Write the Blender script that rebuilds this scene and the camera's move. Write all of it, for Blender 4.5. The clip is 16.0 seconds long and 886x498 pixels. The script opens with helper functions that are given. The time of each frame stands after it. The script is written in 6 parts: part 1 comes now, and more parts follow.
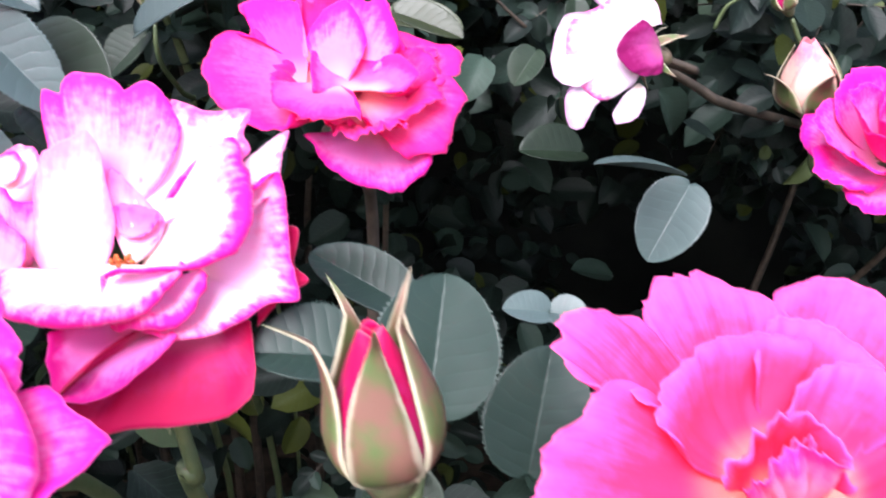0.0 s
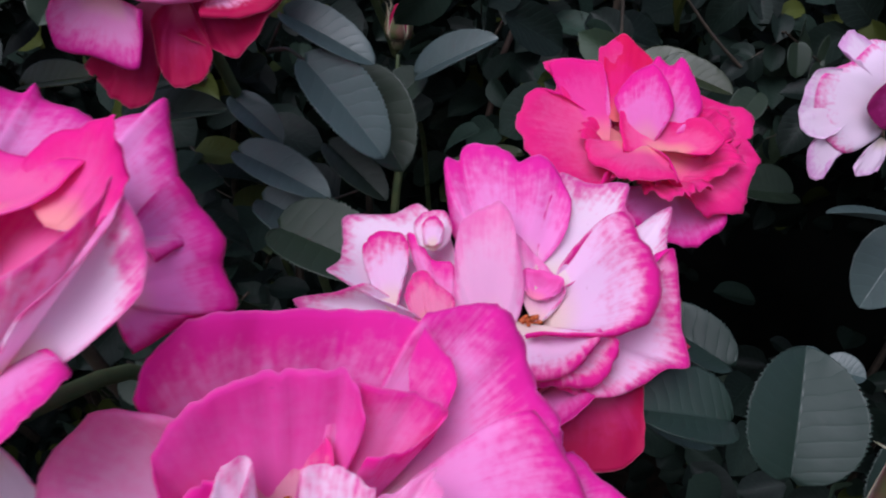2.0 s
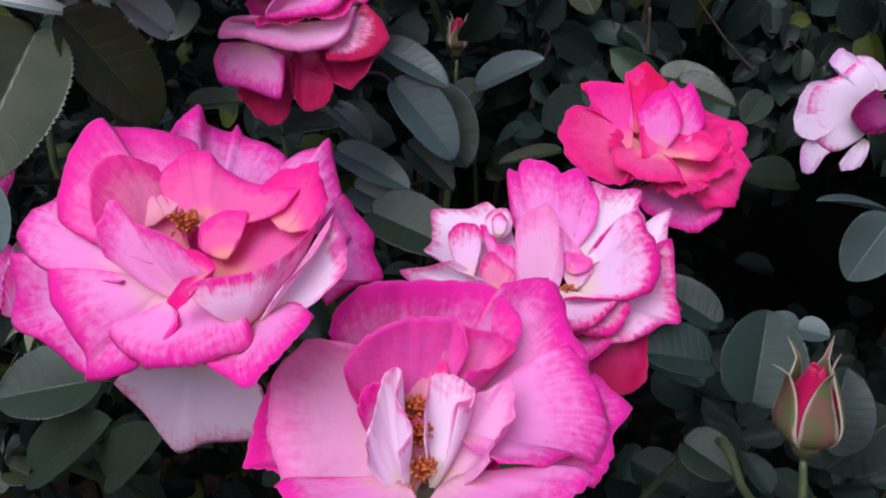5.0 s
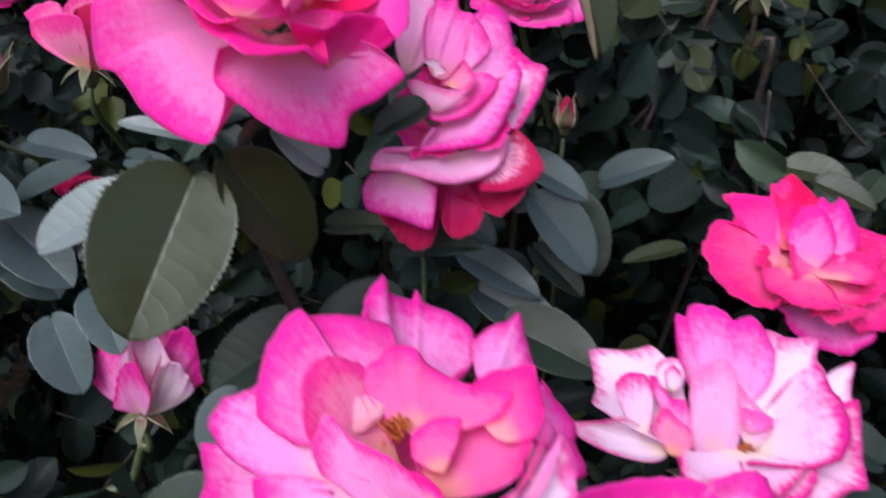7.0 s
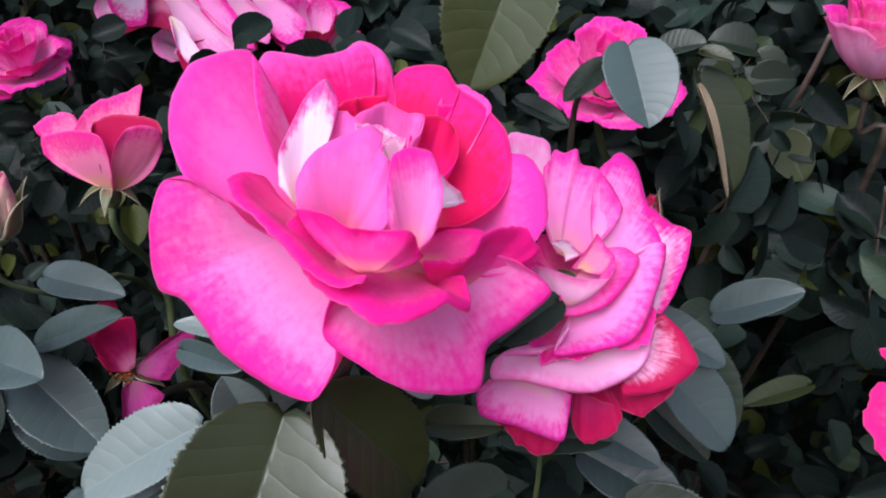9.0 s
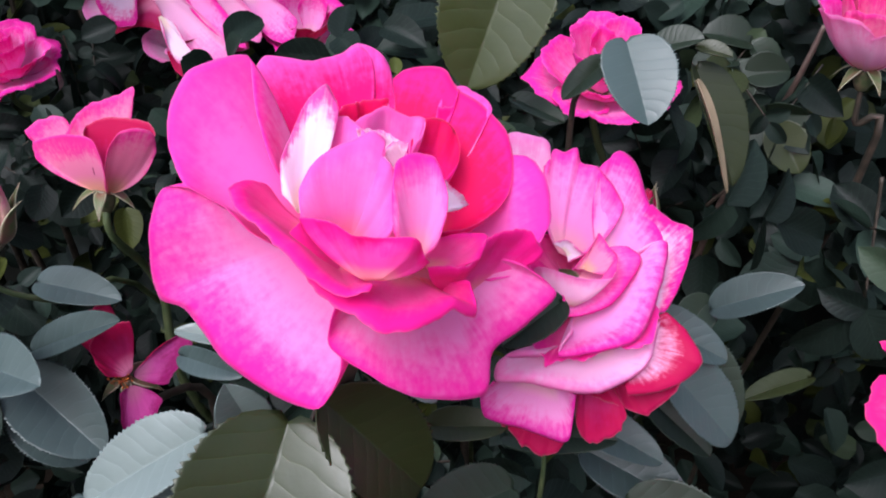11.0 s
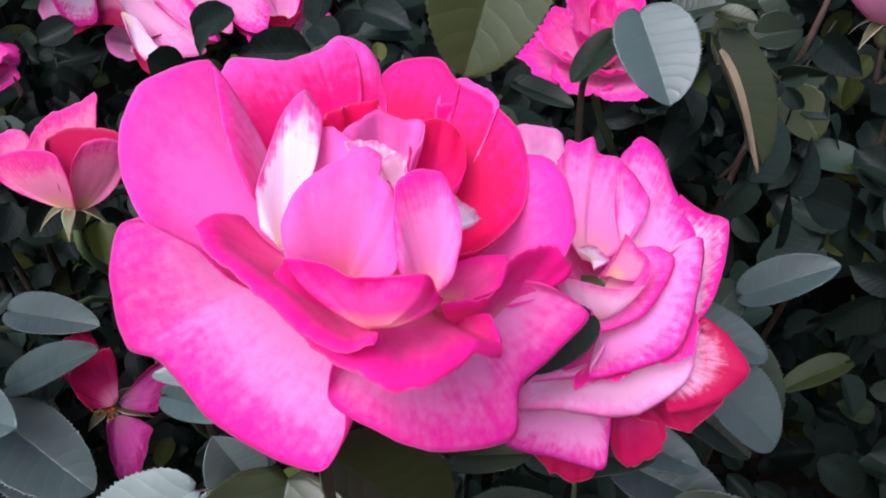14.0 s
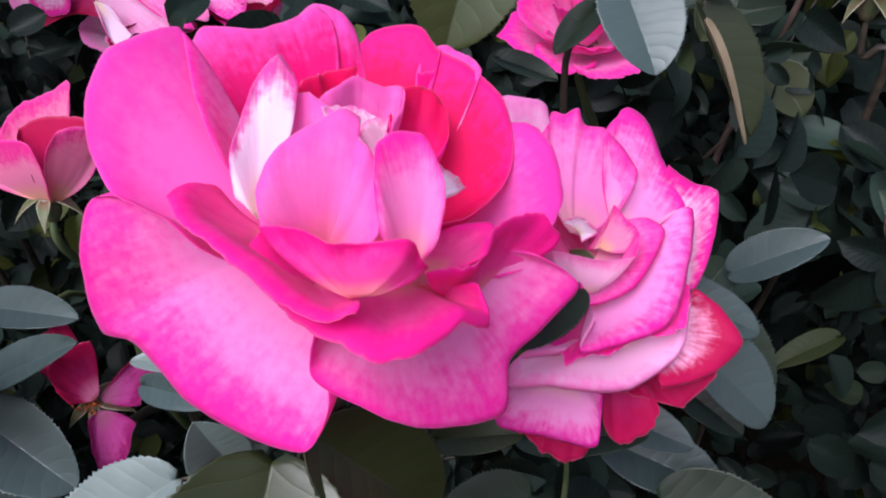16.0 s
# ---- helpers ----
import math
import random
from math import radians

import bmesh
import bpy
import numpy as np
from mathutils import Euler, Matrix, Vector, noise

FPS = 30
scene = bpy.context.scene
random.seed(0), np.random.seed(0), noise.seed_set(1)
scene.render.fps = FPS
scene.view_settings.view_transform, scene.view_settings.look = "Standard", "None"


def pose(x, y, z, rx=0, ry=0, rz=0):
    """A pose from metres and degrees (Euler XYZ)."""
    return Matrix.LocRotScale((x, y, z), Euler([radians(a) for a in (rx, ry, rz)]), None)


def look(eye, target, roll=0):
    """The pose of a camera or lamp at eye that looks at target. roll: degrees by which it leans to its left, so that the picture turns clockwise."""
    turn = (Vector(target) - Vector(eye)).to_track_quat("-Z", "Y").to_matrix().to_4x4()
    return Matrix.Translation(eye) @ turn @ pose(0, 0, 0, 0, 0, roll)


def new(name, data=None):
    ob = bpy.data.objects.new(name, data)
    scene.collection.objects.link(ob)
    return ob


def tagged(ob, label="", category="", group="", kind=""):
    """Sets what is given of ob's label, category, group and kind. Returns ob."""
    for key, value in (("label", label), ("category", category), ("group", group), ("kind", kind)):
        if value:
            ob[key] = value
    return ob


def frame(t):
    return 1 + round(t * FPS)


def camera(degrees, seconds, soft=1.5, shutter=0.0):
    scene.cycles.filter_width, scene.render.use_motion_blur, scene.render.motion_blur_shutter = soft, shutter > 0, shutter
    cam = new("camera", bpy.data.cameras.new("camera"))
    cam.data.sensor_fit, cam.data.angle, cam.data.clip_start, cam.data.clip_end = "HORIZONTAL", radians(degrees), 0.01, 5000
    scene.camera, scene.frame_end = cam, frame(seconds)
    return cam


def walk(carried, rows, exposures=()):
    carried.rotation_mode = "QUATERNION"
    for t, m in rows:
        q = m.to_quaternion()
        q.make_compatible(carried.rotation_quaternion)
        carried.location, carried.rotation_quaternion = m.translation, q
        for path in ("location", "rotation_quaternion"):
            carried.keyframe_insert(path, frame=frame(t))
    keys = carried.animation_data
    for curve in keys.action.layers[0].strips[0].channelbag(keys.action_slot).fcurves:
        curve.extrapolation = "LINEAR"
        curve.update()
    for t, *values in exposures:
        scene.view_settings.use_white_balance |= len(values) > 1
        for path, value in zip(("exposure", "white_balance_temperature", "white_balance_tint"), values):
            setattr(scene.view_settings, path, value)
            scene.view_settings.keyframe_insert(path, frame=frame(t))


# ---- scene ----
cam = camera(56.0, 16.0, soft=2.0, shutter=0.4)
PATH = [
    (0, (0.0192, 0.0408, 1.1336), (0.0744, 2.3100, 0.3536), 4.5),
    (0.5, (-0.0024, 0.0456, 1.1468), (0.0180, 2.3160, 0.3692), 5),
    (1, (-0.0264, 0.0456, 1.1504), (-0.0624, 2.3184, 0.3824), 5.4),
    (1.5, (-0.0516, 0.0372, 1.1516), (-0.1716, 2.3028, 0.3692), 5.4),
    (2, (-0.0672, 0.0216, 1.1528), (-0.2292, 2.2728, 0.3380), 6.1),
    (2.5, (-0.0804, -0.0024, 1.1612), (-0.2820, 2.2404, 0.3308), 6.2),
    (3, (-0.0840, -0.0288, 1.1732), (-0.3228, 2.2020, 0.3236), 6.3),
    (5.5, (-0.0732, -0.0684, 1.2008), (-0.3120, 2.1312, 0.2720), 6.1),
    (6, (-0.0804, -0.0684, 1.2092), (-0.3264, 2.1372, 0.2960), 6.4),
    (6.5, (-0.0924, -0.0648, 1.2152), (-0.3732, 2.1408, 0.3104), 6.5),
    (7, (-0.1404, -0.0432, 1.2392), (-0.4464, 2.1432, 0.2984), 5.9),
    (7.5, (-0.1836, 0.0000, 1.2620), (-0.5040, 2.1828, 0.3188), 5.1),
    (8, (-0.2004, 0.0264, 1.2788), (-0.5076, 2.2116, 0.3356), 4.2),
    (8.5, (-0.2064, 0.0372, 1.2812), (-0.4956, 2.2212, 0.3284), 3.7),
    (9, (-0.2088, 0.0384, 1.2824), (-0.4860, 2.2224, 0.3272), 4),
    (11.5, (-0.2148, 0.0432, 1.2860), (-0.4440, 2.2176, 0.2960), 2.7),
    (12, (-0.2172, 0.0492, 1.2896), (-0.4536, 2.1924, 0.2348), 1),
    (12.5, (-0.2184, 0.0600, 1.2872), (-0.4548, 2.1996, 0.2240), 0.3),
    (13, (-0.2208, 0.0648, 1.2848), (-0.4632, 2.2092, 0.2348), -0),
    (13.5, (-0.2196, 0.0720, 1.2836), (-0.4464, 2.2212, 0.2420), -0.1),
    (14, (-0.2220, 0.0768, 1.2812), (-0.4440, 2.2296, 0.2444), -0.1),
    (14.5, (-0.2256, 0.0780, 1.2788), (-0.4452, 2.2344, 0.2468), -0.3),
    (15, (-0.2232, 0.0780, 1.2764), (-0.4308, 2.2332, 0.2420), -0.5),
    (15.5, (-0.2232, 0.0792, 1.2764), (-0.4260, 2.2320, 0.2348), -0.9),
    (16, (-0.2220, 0.0804, 1.2728), (-0.4032, 2.2320, 0.2240), -0.9),
]
walk(cam, [(t, look(eye, target, roll)) for t, eye, target, roll in PATH],
     [(t, stops, kelvin, 16) for t, stops, kelvin in (
         (0, 2.2, 6050), (0.3, 2.15, 6050), (0.6, 1.85, 6000), (1.0, 1.1, 5950), (1.5, 0.52, 5750), (2.5, 0.25, 5750), (5.5, 0.46, 5850),
         (6.5, 0.58, 5900), (7.0, 0.72, 5950), (7.5, 1.56, 6050), (8.3, 0.97, 6000), (9.0, 0.93, 5950), (11.5, 1.08, 6000), (12.5, 1.06, 6000), (16, 0.87, 5950))])

# ---- light ----
world = bpy.data.worlds.new("overcast_sky")
scene.world = world
world.use_nodes = True
wn = world.node_tree
sky = wn.nodes.new("ShaderNodeTexSky")
sky.sky_type, sky.sun_disc = "NISHITA", False
sky.sun_elevation, sky.sun_rotation = radians(46), radians(201)
sky.air_density, sky.dust_density = 1.0, 2.5
wn.nodes["Background"].inputs["Strength"].default_value = 0.105
pale = wn.nodes.new("ShaderNodeHueSaturation")
pale.inputs["Saturation"].default_value = 0.6
wn.links.new(sky.outputs["Color"], pale.inputs["Color"])
wn.links.new(pale.outputs["Color"], wn.nodes["Background"].inputs["Color"])
sun = new("sun", bpy.data.lights.new("sun", "SUN"))
sun.data.energy, sun.data.angle, sun.data.color = 1.9, radians(40), (1.0, 0.98, 0.97)
sun.matrix_world = look((-0.33, -0.85, 0.95), (0, 0, 0))


# ---- materials ----
def shader(name):
    mat = bpy.data.materials.new(name)
    mat.use_nodes = True
    tree = mat.node_tree
    return mat, tree, tree.nodes["Principled BSDF"], tree.nodes["Material Output"]


def link(tree, a, b):
    tree.links.new(a, b)


def maths(tree, op, a, b=None, clamp=False):
    node = tree.nodes.new("ShaderNodeMath")
    node.operation, node.use_clamp = op, clamp
    for i, x in enumerate((a, b)):
        if x is None:
            continue
        if isinstance(x, (int, float)):
            node.inputs[i].default_value = x
        else:
            link(tree, x, node.inputs[i])
    return node.outputs[0]


def blend(tree, f, a, b):
    node = tree.nodes.new("ShaderNodeMix")
    node.data_type = "RGBA"
    for slot, x in ((0, f), (6, a), (7, b)):
        if isinstance(x, tuple):
            node.inputs[slot].default_value = (*x, 1)
        elif isinstance(x, (int, float)):
            node.inputs[slot].default_value = x
        else:
            link(tree, x, node.inputs[slot])
    return node.outputs[2]


def ramp(tree, f, lo, hi):
    node = tree.nodes.new("ShaderNodeMapRange")
    node.interpolation_type = "SMOOTHSTEP"
    link(tree, f, node.inputs[0])
    node.inputs[1].default_value, node.inputs[2].default_value = lo, hi
    return node.outputs[0]


def noise_tex(tree, vector, scale, detail=3.0, stretch=None):
    if stretch:
        m = tree.nodes.new("ShaderNodeMapping")
        m.inputs["Scale"].default_value = stretch
        link(tree, vector, m.inputs["Vector"])
        vector = m.outputs[0]
    n = tree.nodes.new("ShaderNodeTexNoise")
    n.inputs["Scale"].default_value, n.inputs["Detail"].default_value = scale, detail
    link(tree, vector, n.inputs["Vector"])
    return n.outputs[0]


def bump(tree, bsdf, height, strength, distance):
    b = tree.nodes.new("ShaderNodeBump")
    b.inputs["Strength"].default_value, b.inputs["Distance"].default_value = strength, distance
    link(tree, height, b.inputs["Height"])
    link(tree, b.outputs[0], bsdf.inputs["Normal"])


def petal_mat(name, heart, rim, start, end, foot=(0.85, 0.62, 0.3), glow=0.42):
    """A petal: heart colour in the middle, rim colour along its edge in fine streaks, foot colour at its claw."""
    mat, tree, bsdf, out = shader(name)
    coord = tree.nodes.new("ShaderNodeTexCoord")
    info = tree.nodes.new("ShaderNodeObjectInfo")
    sep = tree.nodes.new("ShaderNodeSeparateXYZ")
    link(tree, coord.outputs["UV"], sep.inputs[0])
    u, v = sep.outputs[0], sep.outputs[1]
    shift = tree.nodes.new("ShaderNodeVectorMath")
    shift.operation = "ADD"
    link(tree, coord.outputs["UV"], shift.inputs[0])
    far = maths(tree, "MULTIPLY", info.outputs["Random"], 37.0)
    comb = tree.nodes.new("ShaderNodeCombineXYZ")
    link(tree, far, comb.inputs[0]), link(tree, far, comb.inputs[1])
    link(tree, comb.outputs[0], shift.inputs[1])
    streak = noise_tex(tree, shift.outputs[0], 1.0, 5.0, (48.0, 2.6, 1.0))
    cloud = noise_tex(tree, shift.outputs[0], 2.6, 2.0)
    stipple = noise_tex(tree, coord.outputs["Object"], 420.0, 4.0)
    side = maths(tree, "POWER", maths(tree, "ABSOLUTE", maths(tree, "SUBTRACT", maths(tree, "MULTIPLY", u, 2.0), 1.0)), 4.0)
    edge = maths(tree, "MAXIMUM", maths(tree, "POWER", v, 1.4), maths(tree, "MULTIPLY", side, 0.7))
    for field, share in ((streak, 0.5), (cloud, 0.7), (stipple, 0.55), (info.outputs["Random"], 0.22)):
        edge = maths(tree, "ADD", edge, maths(tree, "MULTIPLY", maths(tree, "SUBTRACT", field, 0.5), share))
    col = blend(tree, ramp(tree, edge, start, end), heart, rim)
    col = blend(tree, maths(tree, "MULTIPLY", ramp(tree, v, 0.34, 0.05), 0.85), col, foot)
    fleck = noise_tex(tree, shift.outputs[0], 26.0, 2.0)
    col = blend(tree, maths(tree, "MULTIPLY", ramp(tree, fleck, 0.72, 0.80), 0.25), col, tuple(c * 0.45 for c in rim))
    lip = maths(tree, "MULTIPLY", ramp(tree, maths(tree, "ADD", v, maths(tree, "MULTIPLY", streak, 0.03)), 0.99, 1.02), 0.18)
    col = blend(tree, lip, col, tuple(0.45 * c + 0.45 for c in heart))
    link(tree, col, bsdf.inputs["Base Color"])
    bsdf.inputs["Roughness"].default_value = 0.62
    bsdf.inputs["Specular IOR Level"].default_value = 0.16
    bsdf.inputs["Sheen Weight"].default_value = 0.04
    bump(tree, bsdf, maths(tree, "ADD", streak, maths(tree, "MULTIPLY", cloud, 2.0)), 0.16, 0.0006)
    thin = tree.nodes.new("ShaderNodeBsdfTranslucent")
    link(tree, col, thin.inputs["Color"])
    mix = tree.nodes.new("ShaderNodeMixShader")
    mix.inputs[0].default_value = glow
    link(tree, bsdf.outputs[0], mix.inputs[1]), link(tree, thin.outputs[0], mix.inputs[2])
    link(tree, mix.outputs[0], out.inputs["Surface"])
    return mat


def leaf_mat(name, dark, light, rough=0.42, island=False, shine=0.24):
    mat, tree, bsdf, out = shader(name)
    coord = tree.nodes.new("ShaderNodeTexCoord")
    if island:
        rnd = tree.nodes.new("ShaderNodeNewGeometry").outputs["Random Per Island"]
    else:
        rnd = tree.nodes.new("ShaderNodeObjectInfo").outputs["Random"]
    sep = tree.nodes.new("ShaderNodeSeparateXYZ")
    link(tree, coord.outputs["UV"], sep.inputs[0])
    u, v = sep.outputs[0], sep.outputs[1]
    half = maths(tree, "ABSOLUTE", maths(tree, "SUBTRACT", u, 0.5))
    bent = maths(tree, "ADD", maths(tree, "SUBTRACT", v, maths(tree, "MULTIPLY", half, 0.62)), maths(tree, "MULTIPLY", noise_tex(tree, coord.outputs["UV"], 4.0, 2.0), 0.10))
    ribs = maths(tree, "SINE", maths(tree, "MULTIPLY", bent, 27.0))
    rib = maths(tree, "POWER", maths(tree, "ABSOLUTE", ribs), 0.35)
    mid = ramp(tree, half, 0.018, 0.004)
    blotch = noise_tex(tree, coord.outputs["Object"] if not island else coord.outputs["UV"], 90.0 if not island else 5.0, 5.0)
    # loose leaves: the steep power turns most near-black, as shade between lit ones
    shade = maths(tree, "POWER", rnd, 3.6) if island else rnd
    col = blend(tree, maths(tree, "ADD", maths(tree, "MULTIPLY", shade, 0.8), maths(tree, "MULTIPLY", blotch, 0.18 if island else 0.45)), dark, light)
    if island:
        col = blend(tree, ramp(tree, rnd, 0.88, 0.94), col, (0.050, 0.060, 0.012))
    col = blend(tree, maths(tree, "MULTIPLY", mid, 0.12 if island else 0.22), col, tuple(min(1, c * 1.8) for c in light))
    vein = maths(tree, "MULTIPLY", ramp(tree, rib, 0.5, 0.2), 0.26)
    col = blend(tree, vein, col, tuple(min(1, c * 1.7) for c in light))
    link(tree, col, bsdf.inputs["Base Color"])
    gloss = maths(tree, "ADD", maths(tree, "MULTIPLY", blotch, 0.4), rough - 0.2)
    link(tree, gloss, bsdf.inputs["Roughness"])
    bsdf.inputs["Specular IOR Level"].default_value = shine
    h = maths(tree, "ADD", maths(tree, "MULTIPLY", rib, 0.9), maths(tree, "MULTIPLY", mid, -0.5))
    bump(tree, bsdf, maths(tree, "ADD", h, maths(tree, "MULTIPLY", blotch, 1.9)), 0.22, 0.0006)
    thin = tree.nodes.new("ShaderNodeBsdfTranslucent")
    link(tree, blend(tree, 0.3, col, (0.06, 0.10, 0.015)), thin.inputs["Color"])
    mix = tree.nodes.new("ShaderNodeMixShader")
    mix.inputs[0].default_value = 0.05
    link(tree, bsdf.outputs[0], mix.inputs[1]), link(tree, thin.outputs[0], mix.inputs[2])
    link(tree, mix.outputs[0], out.inputs["Surface"])
    return mat


def plain_mat(name, a, b, scale, rough, relief=0.3, stretch=None):
    mat, tree, bsdf, out = shader(name)
    coord = tree.nodes.new("ShaderNodeTexCoord")
    n = noise_tex(tree, coord.outputs["Object"], scale, 4.0, stretch)
    link(tree, blend(tree, ramp(tree, n, 0.3, 0.7), a, b), bsdf.inputs["Base Color"])
    bsdf.inputs["Roughness"].default_value = rough
    bsdf.inputs["Specular IOR Level"].default_value = 0.5 if rough < 0.8 else 0.1
    bump(tree, bsdf, n, relief, 0.001)
    return mat


def sepal_mat():
    """A sepal: green to reddish brown, with a downy pale margin."""
    mat, tree, bsdf, out = shader("sepal_brown_green")
    coord = tree.nodes.new("ShaderNodeTexCoord")
    sep = tree.nodes.new("ShaderNodeSeparateXYZ")
    link(tree, coord.outputs["UV"], sep.inputs[0])
    n = noise_tex(tree, coord.outputs["Object"], 130.0, 4.0)
    col = blend(tree, ramp(tree, n, 0.35, 0.65), (0.07, 0.10, 0.03), (0.15, 0.07, 0.05))
    side = maths(tree, "ABSOLUTE", maths(tree, "SUBTRACT", maths(tree, "MULTIPLY", sep.outputs[0], 2.0), 1.0))
    side = maths(tree, "ADD", side, maths(tree, "MULTIPLY", maths(tree, "SUBTRACT", n, 0.5), 0.4))
    col = blend(tree, maths(tree, "MULTIPLY", ramp(tree, side, 0.78, 0.97), 0.7), col, (0.46, 0.42, 0.30))
    link(tree, col, bsdf.inputs["Base Color"])
    bsdf.inputs["Roughness"].default_value = 0.55
    bump(tree, bsdf, n, 0.3, 0.001)
    return mat


HOT = petal_mat("petal_hot_pink", (0.90, 0.065, 0.40), (0.88, 0.010, 0.30), 0.20, 0.8, (0.88, 0.30, 0.36))
CERISE = petal_mat("petal_cerise_pale_rim", (0.87, 0.006, 0.21), (0.93, 0.10, 0.54), 0.36, 1.02, (0.86, 0.04, 0.14))
MAGENTA = petal_mat("petal_magenta_pink", (0.94, 0.15, 0.58), (0.92, 0.05, 0.47), 0.25, 1.0, (0.92, 0.16, 0.46))
LIP = petal_mat("petal_rose_red_lip", (0.92, 0.10, 0.42), (0.91, 0.014, 0.33), 0.25, 0.95, (0.92, 0.42, 0.40))
PINK = petal_mat("petal_rose_pink", (0.90, 0.24, 0.66), (0.87, 0.014, 0.38), 0.28, 0.92, (0.88, 0.40, 0.52))
BLUSH = petal_mat("petal_blush_pink", (0.93, 0.345, 0.73), (0.88, 0.024, 0.42), 0.30, 0.96, (0.90, 0.55, 0.62))
PALE = petal_mat("petal_pale_pink", (0.92, 0.50, 0.76), (0.90, 0.22, 0.58), 0.40, 1.1, (0.90, 0.60, 0.60))
ROSY = petal_mat("petal_rosy_cup", (0.91, 0.155, 0.45), (0.90, 0.03, 0.38), 0.30, 0.95, (0.90, 0.42, 0.34))
LILAC_PINK = petal_mat("petal_lilac_pink", (0.94, 0.215, 0.62), (0.93, 0.13, 0.54), 0.3, 1.05, (0.92, 0.30, 0.46))
BICOLOUR = petal_mat("petal_white_pink_rim", (0.92, 0.64, 0.86), (0.82, 0.016, 0.34), 0.38, 0.98, (0.88, 0.70, 0.6))
WHITE = petal_mat("petal_white", (0.94, 0.76, 0.90), (0.84, 0.09, 0.43), 0.64, 1.12, (0.88, 0.74, 0.6))
ROSE = petal_mat("petal_warm_pink", (0.94, 0.28, 0.65), (0.91, 0.025, 0.41), 0.22, 1.02, (0.90, 0.42, 0.5))
CORAL = petal_mat("petal_coral_pink", (0.90, 0.11, 0.37), (0.88, 0.018, 0.26), 0.25, 0.9, (0.90, 0.38, 0.36))
ORANGE_PINK = petal_mat("petal_orange_pink", (0.90, 0.040, 0.17), (0.93, 0.095, 0.44), 0.30, 1.0, (0.94, 0.46, 0.36))
CREAM = petal_mat("petal_cream_pink", (0.90, 0.44, 0.58), (0.87, 0.04, 0.36), 0.40, 0.95, (0.88, 0.62, 0.36))
CRIMSON_EDGE = petal_mat("petal_pale_crimson_rim", (0.86, 0.42, 0.66), (0.40, 0.001, 0.06), 0.02, 0.72, (0.88, 0.6, 0.6), 0.15)
CRIMSON = petal_mat("petal_crimson", (0.43, 0.013, 0.115), (0.40, 0.001, 0.06), 0.1, 0.75, (0.7, 0.2, 0.35), 0.15)
SCARLET_CUP = petal_mat("petal_scarlet_heart", (0.85, 0.004, 0.13), (0.88, 0.015, 0.28), 0.62, 1.05, (0.86, 0.2, 0.2))
SCARLET = petal_mat("petal_scarlet_pink", (0.86, 0.008, 0.24), (0.80, 0.003, 0.12), 0.1, 0.8, (0.86, 0.2, 0.2))
SALMON = petal_mat("petal_salmon_pink", (0.90, 0.28, 0.50), (0.88, 0.04, 0.36), 0.4, 1.0, (0.88, 0.46, 0.3))
LILAC = petal_mat("petal_faded_lilac", (0.88, 0.70, 0.84), (0.74, 0.34, 0.66), 0.55, 1.15, (0.8, 0.66, 0.55))
PLUM = petal_mat("petal_faded_plum", (0.36, 0.04, 0.20), (0.20, 0.003, 0.08), 0.2, 0.8, (0.3, 0.08, 0.16), 0.15)
PEACH = petal_mat("petal_peach", (0.84, 0.54, 0.46), (0.80, 0.24, 0.38), 0.6, 1.1, (0.8, 0.68, 0.45))
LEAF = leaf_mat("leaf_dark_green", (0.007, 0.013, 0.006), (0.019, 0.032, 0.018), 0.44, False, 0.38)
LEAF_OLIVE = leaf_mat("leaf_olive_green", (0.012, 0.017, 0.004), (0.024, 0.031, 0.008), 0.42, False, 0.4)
LEAF_GLOSSY = leaf_mat("leaf_glossy_green", (0.015, 0.022, 0.004), (0.034, 0.044, 0.011), 0.38, False, 0.55)
# pale and silver leaves carry the sky's sheen in their base colour
LEAF_PALE = leaf_mat("leaf_pale_sky_sheen", (0.022, 0.036, 0.034), (0.060, 0.088, 0.084), 0.44, False, 0.6)
LEAF_SILVER = leaf_mat("leaf_silver_sky_sheen", (0.095, 0.125, 0.115), (0.160, 0.200, 0.188), 0.42, False, 0.7)
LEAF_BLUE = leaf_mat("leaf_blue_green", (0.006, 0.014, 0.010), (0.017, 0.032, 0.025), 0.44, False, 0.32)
# near-black end of the range is deep shade put into the leaf colour
FOLIAGE = leaf_mat("foliage_green_shaded", (0.001, 0.002, 0.002), (0.042, 0.072, 0.053), 0.46, True, 0.14)
HIP = plain_mat("hip_green", (0.05, 0.08, 0.03), (0.16, 0.11, 0.07), 160.0, 0.5)
SEPAL = sepal_mat()
STEM_GREEN = plain_mat("stem_green", (0.05, 0.075, 0.03), (0.09, 0.11, 0.045), 90.0, 0.5)
STEM_BROWN = plain_mat("stem_brown", (0.022, 0.016, 0.010), (0.055, 0.038, 0.026), 120.0, 0.65)
STEM_ROSY = plain_mat("stem_rosy_brown", (0.070, 0.042, 0.034), (0.120, 0.080, 0.064), 120.0, 0.6)
LEAF_TAN = plain_mat("leaf_curled_tan", (0.16, 0.12, 0.07), (0.26, 0.20, 0.13), 60.0, 0.55)
STAMEN = plain_mat("stamen_amber", (0.30, 0.045, 0.010), (0.52, 0.13, 0.018), 700.0, 0.6)
# near-black for the added back wall, in place of deep shade
DARK_BACKDROP = plain_mat("dark_backdrop", (0.006, 0.007, 0.006), (0.014, 0.015, 0.012), 6.0, 0.9, 0.4)
SOIL = plain_mat("soil", (0.02, 0.014, 0.01), (0.045, 0.032, 0.022), 30.0, 0.95, 0.8)


